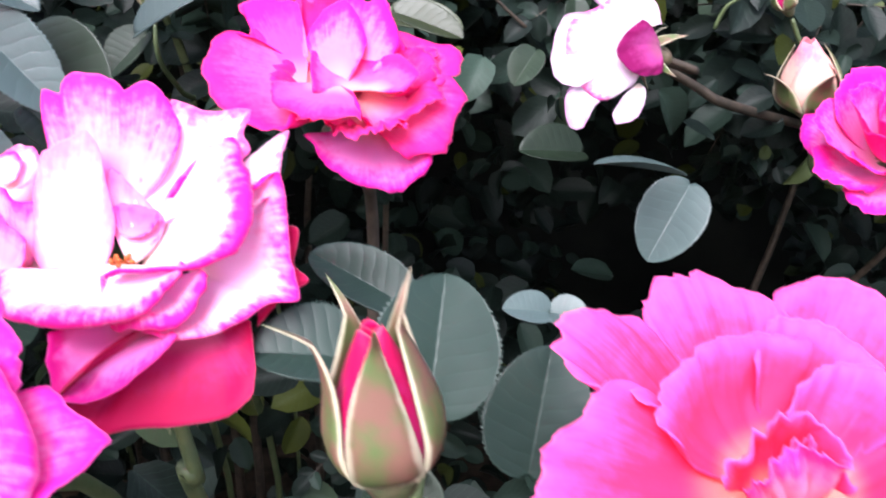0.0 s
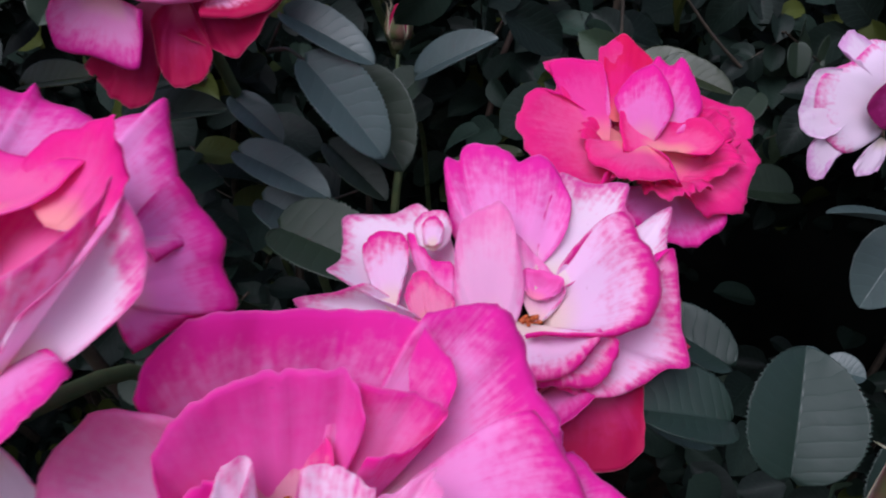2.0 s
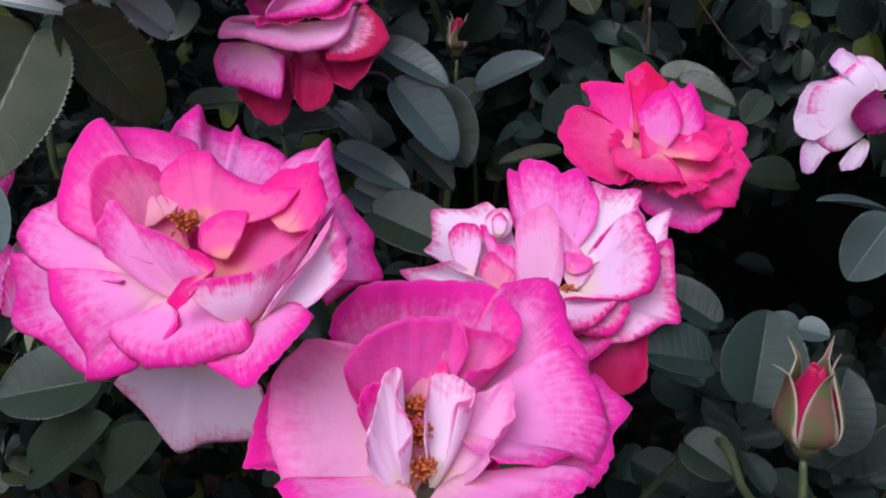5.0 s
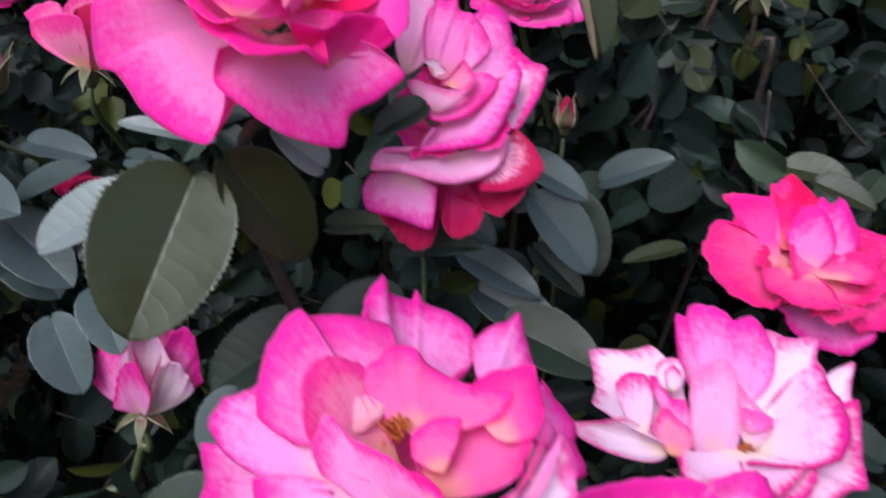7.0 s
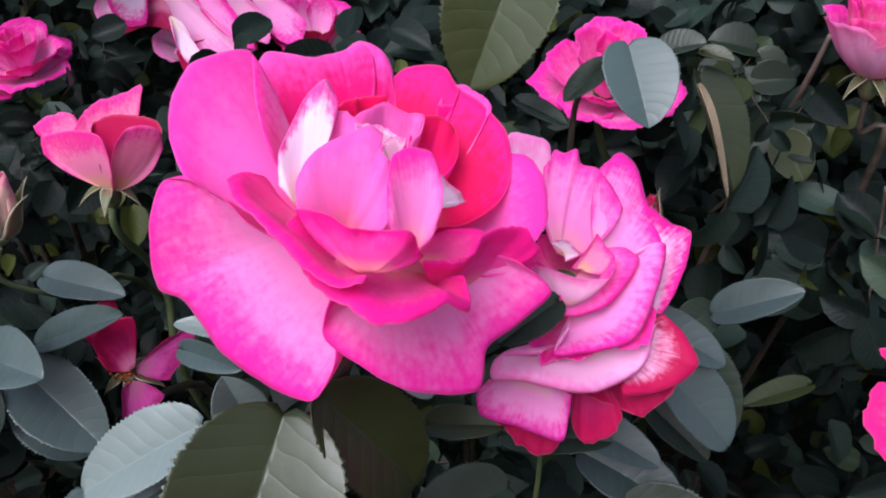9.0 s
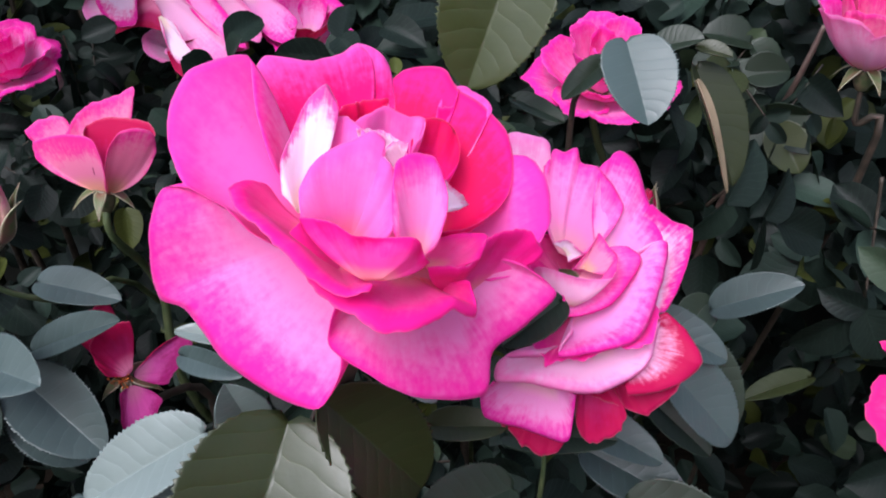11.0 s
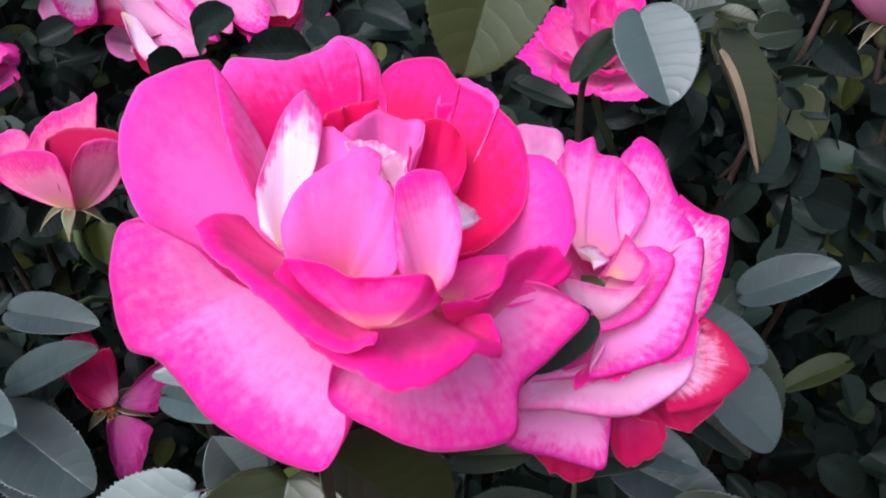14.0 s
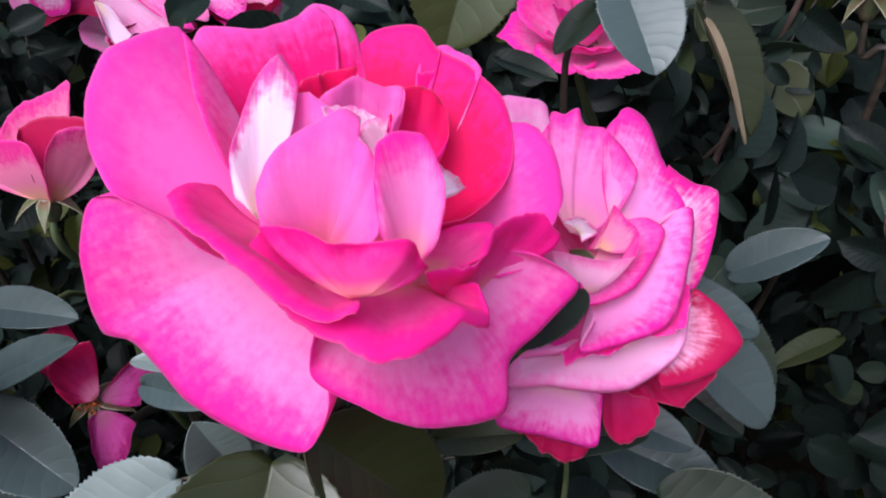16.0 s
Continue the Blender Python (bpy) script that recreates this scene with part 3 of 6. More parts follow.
petal(rose_h, (-19.6, -31.0, 27.7), [(-24.6, -31.0, 32.7), (-25.6, -28.0, 39.7), (-25.6, -22.0, 42.7), (-25.6, -13.0, 46.7), (-24.6, -5.0, 50.7), (-21.6, 0.0, 52.7), (-18.6, -2.0, 49.7), (-16.6, -6.0, 46.7), (-17.6, -12.0, 42.7), (-15.6, -20.0, 37.7), (-14.6, -29.0, 32.7)], WHITE, WHITE, belly=3, roll=0.4, cup=0, ruffle=0.3, face=1)
petal(rose_h, (-16.6, -14.0, 15.7), [(-24.6, -19.0, 28.7), (-23.6, -12.0, 36.7), (-20.6, -6.0, 43.7), (-15.6, -3.0, 45.7), (-9.6, -6.0, 42.7), (-2.6, -11.0, 39.7)], LILAC_PINK, LILAC_PINK, belly=6, roll=0, cup=0, ruffle=0.3, face=1)
petal(rose_h, (-8.6, -28.0, 18.7), [(-17.6, -38.0, 29.7), (-18.6, -36.0, 35.7), (-16.6, -33.0, 40.7), (-13.6, -29.0, 43.7), (-8.6, -25.0, 45.7), (-3.6, -22.0, 47.7), (-0.6, -22.0, 45.7), (-0.6, -25.0, 42.7), (1.4, -27.0, 41.7), (3.4, -28.0, 38.7), (4.4, -32.0, 34.7), (4.4, -37.0, 27.7)], LILAC_PINK, LILAC_PINK, belly=9, roll=0, cup=0, ruffle=0.25, face=1)
petal(rose_h, (9.4, -30.0, 17.7), [(4.4, -36.0, 27.7), (3.4, -33.0, 37.7), (3.4, -28.0, 42.7), (6.4, -24.0, 43.7), (11.4, -22.0, 42.7), (14.4, -24.0, 38.7), (16.4, -28.0, 33.7), (15.4, -33.0, 26.7)], ROSE, ROSE, belly=6, roll=0, cup=0, ruffle=0.3, face=1)
petal(rose_h, (1.2, -42.0, 17.0), [(-17.5, -39.6, 30.0), (-12.9, -40.8, 30.7), (-8.6, -42.0, 30.4), (-3.8, -42.0, 28.1), (2.2, -39.6, 27.0), (10.2, -37.2, 27.0), (12.3, -33.6, 20.4), (13.4, -32.4, 18.0)], HOT, HOT, belly=1, roll=0.5, cup=0, ruffle=0.8, face=1)
petal(rose_h, (-7.8, 10.8, 18.5), [(-20.7, 4.8, 44.2), (-18.3, 8.4, 45.4), (-15.6, 16.8, 44.9), (-8.5, 22.8, 44.7), (-8.8, 20.4, 42.2), (-12.1, 13.2, 40.4)], SCARLET, LILAC_PINK, belly=3, roll=1, ruffle=0.8, face=-1)
petal(rose_h, (-2.1, 3.6, 21.8), [(-14.9, 0.0, 42.5), (-11.1, 4.8, 44.5), (-7.3, 12.0, 45.0), (-2.0, 15.6, 41.6), (3.5, 16.8, 41.6), (3.0, 10.8, 37.2), (1.5, 6.0, 36.2)], LILAC_PINK, LILAC_PINK, belly=3, roll=1, ruffle=0.8, face=-1)
petal(rose_h, (6.6, 4.8, 16.9), [(-0.3, 13.2, 35.5), (2.4, 21.6, 39.9), (7.1, 27.6, 38.8), (12.0, 26.4, 34.8), (13.9, 19.2, 29.2), (11.1, 12.0, 25.4)], SCARLET, HOT, belly=4, roll=1, ruffle=0.6, face=-1)
petal(rose_h, (10.7, -6.0, 21.9), [(10.1, -3.6, 32.3), (14.1, 2.4, 26.2), (18.8, 8.4, 19.5), (14.3, 1.2, 23.3)], WHITE, WHITE, belly=1, roll=0.5, ruffle=0.5)
petal(rose_h, (-3.7, -3.6, 27.8), [(-11.4, -7.2, 43.6), (-8.1, -3.6, 42.8), (-4.7, -3.6, 42.4), (1.5, -8.4, 41.1)], WHITE, WHITE, belly=2, roll=1, ruffle=0.8)
petal(rose_h, (2.0, -8.4, 28.5), [(-3.1, -9.6, 39.9), (-0.5, -8.4, 41.6), (2.6, -8.4, 41.1), (3.3, -12.0, 39.2), (4.3, -14.4, 38.1)], WHITE, BLUSH, belly=2, roll=1, ruffle=0.8)

rose_e = rose("rose with pink-edged pale petals and crimson underside", -0.1921, 0.3144, 1.1508, (0.05, -0.55, 0.80))
petal(rose_e, (-23.9, 4.6, 13.2), [(-30.9, 9.6, 31.2), (-32.9, 19.6, 51.2), (-23.9, 23.6, 50.2), (-17.9, 25.6, 47.2), (-16.9, 21.6, 33.2), (-14.9, 11.6, 21.2)], PALE, PALE, belly=3, roll=1, ruffle=0.5, face=-1)
petal(rose_e, (-8.9, -0.4, 14.2), [(-17.9, 7.6, 33.2), (-18.9, 21.6, 40.2), (-15.9, 27.6, 44.2), (-11.9, 27.6, 43.2), (-7.9, 28.6, 45.2), (-5.9, 27.6, 40.2), (0.1, 26.6, 39.2), (6.1, 23.6, 34.2), (11.1, 19.6, 28.2), (9.1, 13.6, 23.2), (4.1, 5.6, 18.2)], ROSE, PINK, belly=4, roll=1.5, ruffle=0.8, face=-1)
petal(rose_e, (6.1, 1.6, 10.2), [(1.1, 25.6, 39.2), (9.1, 34.6, 44.2), (15.1, 33.6, 40.2), (18.1, 30.6, 34.2), (21.1, 26.6, 27.2), (27.1, 17.6, 16.2), (19.1, 9.6, 14.2), (11.1, 4.6, 13.2)], BLUSH, PINK, belly=3, roll=1.5, ruffle=0.5, face=-1)
petal(rose_e, (15.1, 1.6, -1.8), [(22.1, 25.6, 27.2), (30.1, 23.6, 22.2), (37.1, 19.6, 21.2), (36.1, 11.6, 11.2), (32.1, 2.6, 1.2), (29.1, -0.4, -3.8), (24.1, -4.4, -1.8)], BICOLOUR, BICOLOUR, belly=2, roll=1, ruffle=0.5, face=-1)
petal(rose_e, (-0.9, -4.4, 0.2), [(15.1, 3.6, 14.2), (27.1, 7.6, 20.2), (27.1, 1.6, 13.2), (24.1, -8.4, 4.2), (20.1, -16.4, -5.8), (11.1, -22.4, -8.8), (0.1, -25.4, -10.8), (-7.9, -27.4, -11.8), (-3.9, -24.4, -2.8)], BLUSH, PALE, belly=1, roll=3, cup=0, ruffle=0.6, face=-1)
petal(rose_e, (-3.9, -8.4, 6.2), [(5.1, 1.6, 18.2), (13.1, 3.6, 18.2), (18.1, 1.6, 15.2), (14.1, -6.4, 8.2), (9.1, -12.4, 3.2), (-1.9, -18.4, 0.2), (-6.9, -20.4, 1.2), (-8.9, -18.4, 7.2)], ROSE, BLUSH, belly=1, roll=1.5, cup=0, ruffle=0.6, face=-1)
petal(rose_e, (-5.9, -17.4, 3.2), [(-18.9, -14.4, 13.2), (-16.9, -15.4, 15.2), (-7.9, -16.4, 14.2), (1.1, -16.4, 13.2), (8.1, -14.4, 14.2), (9.1, -8.4, 19.2)], ROSY, PALE, belly=2, roll=0.6, ruffle=0.8, face=1)
petal(rose_e, (-1.9, -8.4, 13.2), [(-5.9, -8.4, 12.2), (1.1, -2.4, 22.2), (2.1, -0.4, 24.2), (6.1, -2.4, 20.2), (9.1, -5.4, 18.2), (6.1, -10.4, 13.2)], SALMON, PALE, belly=2, roll=0.8, ruffle=0.8, face=-1)
petal(rose_e, (-8.9, -9.4, 19.2), [(-13.9, -9.4, 22.2), (-8.9, -9.4, 24.2), (-5.9, -9.4, 22.2), (-2.9, -9.4, 19.2), (-7.9, -10.4, 16.2)], WHITE, WHITE, belly=0.5, roll=0.3, ruffle=0.5, face=-1)
petal(rose_e, (0.1, -14.4, -12.8), [(27.1, -6.4, -4.8), (24.1, -14.4, -17.8), (16.1, -20.4, -22.8), (7.1, -26.4, -24.8), (-3.9, -30.4, -22.8), (-16.9, -31.4, -20.8), (-27.9, -30.4, -21.8), (-27.9, -26.4, -16.8), (-12.9, -24.4, -13.8)], PALE, PALE, belly=1, roll=3, cup=0, ruffle=0.6, face=-1)
petal(rose_e, (-12.9, -22.4, -23.8), [(-28.9, -26.4, -24.8), (-32.9, -24.4, -32.8), (-30.9, -22.4, -42.8), (-16.9, -25.4, -43.8), (-0.9, -26.4, -45.8), (0.1, -24.4, -34.8), (0.1, -24.4, -26.8)], BLUSH, CRIMSON, belly=1, roll=1.5, ruffle=0.5, face=-1)
petal(rose_e, (17.1, -6.4, -14.8), [(30.1, -0.4, -3.8), (37.1, -2.4, -8.8), (43.1, -10.4, -16.8), (39.1, -12.4, -22.8), (30.1, -16.4, -26.8), (18.1, -20.4, -27.8)], CRIMSON_EDGE, CRIMSON, belly=2, roll=1.5, ruffle=0.5, face=-1)
petal(rose_e, (-5.2, 0.0, -24.4), [(-27.4, -12.0, -49.2), (-17.9, -14.4, -57.4), (-8.8, -15.6, -62.1), (-1.9, -14.4, -58.4), (0.0, -12.0, -48.3)], CRIMSON, CRIMSON, belly=3, roll=1, face=1)
petal(rose_e, (8.3, 4.8, -15.4), [(42.7, -6.0, -18.3), (37.7, -9.6, -26.4), (27.8, -12.0, -40.5), (19.4, -12.0, -38.8), (6.6, -12.0, -34.8)], CRIMSON, CRIMSON, belly=3, roll=1, face=1)
petal(rose_e, (5.1, -3.6, -23.2), [(0.5, -19.2, -31.1), (2.9, -18.0, -46.1), (7.9, -16.8, -52.4), (16.7, -14.4, -48.8), (19.6, -13.2, -40.4), (13.9, -14.4, -29.6)], CRIMSON, CRIMSON, belly=4, roll=1, face=1)

rose_a = rose("pink rose with silvery petal backs, fully open", -0.1858, 0.174, 1.0592, (-0.05, -0.45, 0.88))
petal(rose_a, (2.8, -22.0, 38.8), [(-19.2, -24.0, 27.8), (-32.2, -20.0, 31.8), (-34.2, -16.0, 40.8), (-33.2, -10.0, 50.8), (-28.2, -6.0, 59.8), (-25.2, -4.0, 61.8), (-23.2, -2.0, 58.8), (-14.2, 4.0, 57.8), (-6.2, 8.0, 55.8), (-0.2, 10.0, 52.8), (1.8, 4.0, 48.8)], ROSE, PINK, belly=4, roll=1.5, ruffle=0.6, face=-1)
petal(rose_a, (14.8, -5.0, 38.8), [(-10.2, 10.0, 54.8), (-11.2, 22.0, 57.8), (-8.2, 30.0, 60.8), (-6.2, 32.0, 53.8), (0.8, 36.0, 50.8), (1.8, 40.0, 52.8), (4.8, 38.0, 49.8), (15.8, 34.0, 48.8), (23.8, 30.0, 45.8), (25.8, 22.0, 40.8), (20.8, 8.0, 39.8)], BLUSH, PINK, belly=4, roll=1.5, ruffle=0.6, face=-1)
petal(rose_a, (37.8, -8.0, 40.8), [(24.8, 22.0, 46.8), (30.8, 28.0, 50.8), (34.8, 30.0, 51.8), (37.8, 32.0, 54.8), (40.8, 28.0, 49.8), (45.8, 20.0, 42.8), (50.8, 10.0, 36.8), (55.8, 0.0, 32.8), (53.8, -10.0, 31.8)], BLUSH, PINK, belly=4, roll=1.5, ruffle=0.6, face=-1)
petal(rose_a, (49.8, -20.0, 28.8), [(48.8, 14.0, 41.8), (53.8, 12.0, 36.8), (60.8, 8.0, 31.8), (61.8, 4.0, 26.8), (66.8, 0.0, 19.8), (59.8, -6.0, 18.8), (52.8, -18.0, 15.8)], PINK, PINK, belly=2, roll=1.5, ruffle=0.6, face=-1)
petal(rose_a, (-4.2, -28.0, 22.8), [(-33.2, -12.0, 39.8), (-39.2, -12.0, 34.8), (-47.2, -12.0, 29.8), (-50.2, -16.0, 22.8), (-45.2, -20.0, 18.8), (-33.2, -26.0, 16.8), (-16.2, -32.0, 19.8), (-4.2, -35.0, 21.8)], BLUSH, PINK, belly=1, roll=2, cup=-1, ruffle=0.6, face=-1)
petal(rose_a, (-11.2, -28.0, 10.8), [(-44.2, -18.0, 16.8), (-51.2, -18.0, 16.8), (-49.2, -20.0, 5.8), (-50.2, -22.0, -7.2), (-37.2, -26.0, -8.2), (-23.2, -30.0, -15.2), (-14.2, -36.0, -7.2)], BLUSH, PINK, belly=1, roll=1, ruffle=0.6, face=-1)
petal(rose_a, (7.8, -34.0, 21.8), [(-28.2, -34.0, 20.8), (-25.2, -38.0, 13.8), (-18.2, -42.0, 7.8), (-12.2, -44.0, 0.8), (-12.2, -45.0, -7.2), (-3.2, -47.0, -3.2), (6.8, -50.0, 3.8), (15.8, -51.0, 11.8), (19.8, -48.0, 18.8)], BLUSH, PINK, belly=0, roll=2.5, cup=-1, ruffle=0.7, face=-1)
petal(rose_a, (18.8, -34.0, 23.8), [(-1.2, -49.0, 11.8), (4.8, -51.0, 7.8), (13.8, -55.0, 7.8), (24.8, -57.0, 11.8), (33.8, -55.0, 14.8), (40.8, -50.0, 17.8), (39.8, -46.0, 19.8), (32.8, -42.0, 20.8)], BLUSH, PINK, belly=-1, roll=3, cup=-1, ruffle=0.6, face=-1)
petal(rose_a, (35.8, -36.0, 20.8), [(27.8, -54.0, 11.8), (35.8, -58.0, 11.8), (43.8, -62.0, 11.8), (49.8, -60.0, 17.8), (54.8, -56.0, 24.8), (57.8, -48.0, 27.8), (52.8, -42.0, 26.8)], BLUSH, PINK, belly=0, roll=1.5, ruffle=0.6, face=-1)
petal(rose_a, (15.8, -22.0, -1.2), [(-20.2, -16.0, -27.2), (-13.2, -8.0, -44.2), (-6.2, 2.0, -66.2), (4.8, 0.0, -58.2), (26.8, -6.0, -47.2), (33.8, -14.0, -29.2), (33.8, -22.0, -14.2)], WHITE, BICOLOUR, belly=1, roll=1, ruffle=0.5, face=-1)
petal(rose_a, (11.8, -24.0, 25.8), [(5.8, -37.0, 30.8), (-6.2, -37.0, 33.8), (-13.2, -34.0, 40.8), (-16.2, -29.0, 47.8), (-17.2, -23.0, 53.8), (-14.2, -17.0, 54.8), (-8.2, -13.0, 52.8), (-4.2, -11.0, 50.8), (-2.2, -13.0, 45.8), (2.8, -17.0, 40.8)], SALMON, PINK, belly=4, roll=1, cup=0, ruffle=0.7, face=-1)
petal(rose_a, (19.8, -36.0, 19.8), [(-6.2, -39.0, 31.8), (-10.2, -37.0, 40.8), (-7.2, -33.0, 46.8), (-1.2, -34.0, 41.8), (3.8, -35.0, 40.8), (12.8, -37.0, 39.8), (18.8, -39.0, 36.8), (25.8, -41.0, 32.8), (29.8, -41.0, 27.8)], SALMON, BLUSH, belly=3, roll=0.6, cup=0, ruffle=0.9, face=1)
petal(rose_a, (25.8, -44.0, 33.8), [(17.8, -38.0, 37.8), (21.8, -39.0, 37.8), (27.8, -43.0, 35.8), (25.8, -48.0, 32.8), (20.8, -52.0, 25.8), (17.8, -52.0, 27.8), (19.8, -47.0, 31.8)], HOT, HOT, belly=1, roll=0.5, ruffle=0.6, face=-1)
petal(rose_a, (36.8, -44.0, 19.8), [(21.8, -49.0, 30.8), (25.8, -48.0, 33.8), (32.8, -47.0, 35.8), (41.8, -45.0, 38.8), (46.8, -41.0, 41.8), (49.8, -35.0, 44.8), (51.8, -27.0, 48.8), (51.8, -22.0, 51.8)], ROSY, BICOLOUR, belly=4, roll=0.2, cup=0, ruffle=0.4, face=1)
petal(rose_a, (40.8, -42.0, 19.8), [(48.8, -45.0, 35.8), (53.8, -38.0, 41.8), (55.8, -30.0, 46.8), (55.8, -26.0, 49.8), (60.8, -28.0, 41.8), (61.8, -34.0, 35.8), (56.8, -40.0, 29.8)], PALE, WHITE, belly=3, roll=0.2, cup=0, ruffle=0.4, face=1)
petal(rose_a, (22.8, -30.0, 24.8), [(15.8, -24.0, 35.8), (16.8, -14.0, 38.8), (24.8, -8.0, 40.8), (35.8, -6.0, 42.8), (45.8, -10.0, 42.8), (48.8, -18.0, 40.8), (46.8, -30.0, 37.8)], ROSY, PINK, belly=4, roll=0.4, cup=0, ruffle=0.5, face=-1)
petal(rose_a, (17.8, -22.0, 37.8), [(2.8, -17.0, 40.8), (-4.2, -11.0, 46.8), (-0.2, -9.0, 51.8), (3.8, -5.0, 55.8), (9.8, -4.0, 55.8), (13.8, -6.0, 52.8), (20.8, -7.0, 49.8), (30.8, -9.0, 48.8), (40.8, -11.0, 50.8), (38.8, -17.0, 45.8)], ROSY, PINK, belly=2, roll=1, cup=0, ruffle=1.2, face=-1)
petal(rose_a, (39.8, -20.0, 39.8), [(26.8, -9.0, 46.8), (33.8, -7.0, 53.8), (40.8, -7.0, 56.8), (45.8, -8.0, 58.8), (47.8, -10.0, 53.8), (50.8, -15.0, 46.8), (49.8, -19.0, 42.8)], LIP, PINK, belly=3, roll=1, cup=0, ruffle=1.1, face=-1)
petal(rose_a, (24.8, -29.0, 31.8), [(15.8, -27.0, 33.8), (14.8, -23.0, 38.8), (19.8, -20.0, 42.8), (27.8, -19.0, 43.8), (27.8, -21.0, 40.8), (26.8, -25.0, 35.8)], ROSY, ROSY, belly=1.5, roll=0.4, cup=0, ruffle=0.6, face=-1)

rose_f = rose("blush pink rose opened wide, showing amber stamens", -0.0968, 0.15, 1.0247, (-0.05, -0.62, 0.78))
petal(rose_f, (-5.1, 8.4, 19.7), [(-32.9, -1.2, 45.3), (-31.9, 3.6, 52.8), (-23.7, 8.4, 59.7), (-15.2, 15.6, 58.7), (1.8, 25.2, 57.1), (12.7, 27.6, 56.8), (21.1, 25.2, 51.1), (24.3, 20.4, 45.9), (21.8, 13.2, 39.0)], BLUSH, PINK, belly=4, roll=1.5, ruffle=0.8, face=-1)
petal(rose_f, (-4.6, -1.2, 13.3), [(-22.9, -13.2, 34.5), (-25.8, -9.6, 39.6), (-22.5, -7.2, 46.6), (-13.1, -1.2, 52.8), (-5.3, 3.6, 53.6), (4.9, 6.0, 53.2), (9.5, 2.4, 47.1)], MAGENTA, PINK, belly=5, roll=1, ruffle=0.7, face=-1)
petal(rose_f, (5.3, 1.2, 20.1), [(3.2, 6.0, 51.9), (17.3, 10.8, 47.8), (23.9, 13.2, 43.6), (17.2, 3.6, 39.8), (10.7, -1.2, 40.4)], ROSE, PINK, belly=4, roll=1, face=-1)
petal(rose_f, (7.9, 6.0, 23.9), [(16.3, 30.0, 56.3), (30.9, 37.2, 57.0), (36.6, 34.8, 51.1), (40.7, 30.0, 43.6), (47.1, 22.8, 38.1), (48.0, 18.0, 32.6)], BLUSH, PINK, belly=3, roll=1.5, ruffle=0.7, face=-1)
petal(rose_f, (9.4, -3.6, 22.2), [(40.9, 20.4, 42.6), (49.5, 15.6, 34.4), (55.6, 6.0, 23.9), (51.8, -6.0, 19.1), (44.4, -10.8, 23.3), (36.2, -20.4, 24.8), (23.3, -25.2, 26.8)], BLUSH, PINK, belly=-1, roll=2, cup=-1, ruffle=0.8, face=-1)
petal(rose_f, (23.7, 1.2, 17.5), [(50.2, 25.2, 30.8), (63.1, 18.0, 24.7), (57.8, 8.4, 21.5), (57.3, -1.2, 17.7), (53.0, -8.4, 11.7)], BLUSH, BICOLOUR, belly=2, roll=1, face=-1)
petal(rose_f, (-9.8, -3.6, 16.1), [(-24.2, -3.6, 44.3), (-38.3, -3.6, 43.6), (-47.6, -7.2, 31.9), (-47.1, -15.6, 19.0), (-40.0, -25.2, 11.0), (-35.6, -30.0, 3.4), (-18.6, -30.0, 5.1)], PALE, PINK, belly=-2, roll=2, cup=-1, ruffle=0.8, face=-1)
petal(rose_f, (-19.0, -1.2, 8.1), [(-50.6, -3.6, 27.0), (-53.3, -10.8, 12.2), (-52.9, -18.0, 4.7), (-43.5, -22.8, 8.4), (-32.3, -30.0, 8.3)], PINK, BICOLOUR, belly=1, roll=1, face=-1)
petal(rose_f, (-5.7, -10.8, 5.0), [(-16.4, -15.6, 23.3), (-20.0, -13.2, 29.0), (-18.9, -8.4, 34.2), (-9.3, -4.8, 35.8)], BLUSH, BLUSH, belly=3, roll=0.5)
petal(rose_f, (-1.8, -20.4, 7.2), [(-13.5, -28.8, 22.6), (-14.3, -24.0, 27.7), (-13.8, -16.8, 32.7), (-13.6, -8.4, 39.2), (-9.5, -4.8, 39.0), (-9.4, -12.0, 34.4), (-2.4, -19.2, 28.7), (-5.1, -25.2, 24.6)], WHITE, WHITE, belly=3, roll=0, cup=1)
petal(rose_f, (5.0, -16.8, 7.9), [(1.1, -15.6, 26.9), (-0.3, -9.6, 34.6), (0.2, -4.8, 38.9), (5.9, -3.6, 39.6), (13.4, -6.0, 36.6), (13.0, -12.0, 34.9), (9.6, -15.6, 36.2)], WHITE, WHITE, belly=4, roll=1, ruffle=1.2)
petal(rose_f, (-2.7, -4.8, 9.8), [(-14.1, -3.6, 30.0), (-12.7, 2.4, 37.3), (-6.7, 7.2, 41.3), (1.8, 6.0, 39.5), (6.2, -1.2, 32.5)], CREAM, CREAM, belly=1, roll=1, face=-1)
petal(rose_f, (-1.6, -10.8, -0.7), [(-7.5, -13.2, 13.0), (-6.6, -8.4, 22.3), (-1.7, -7.2, 24.5), (3.0, -13.2, 17.3)], CREAM, SALMON, belly=-1, roll=0, face=-1)
petal(rose_f, (7.4, -15.6, 7.4), [(9.2, -10.8, 34.3), (16.6, -3.6, 36.1), (22.9, -1.2, 39.8), (26.0, -8.4, 33.0), (20.8, -20.4, 30.5), (20.2, -27.6, 27.9)], PALE, PALE, belly=4, roll=1, ruffle=1.2)
petal(rose_f, (-4.1, -20.4, 10.9), [(-39.2, -30.0, 8.8), (-30.6, -37.2, 7.7), (-20.4, -44.3, 7.3), (-10.4, -49.2, 8.1), (-1.7, -52.0, 9.6), (4.4, -51.6, 11.9), (7.6, -49.2, 14.3)], BLUSH, PINK, belly=0, roll=2, cup=-1, face=-1)
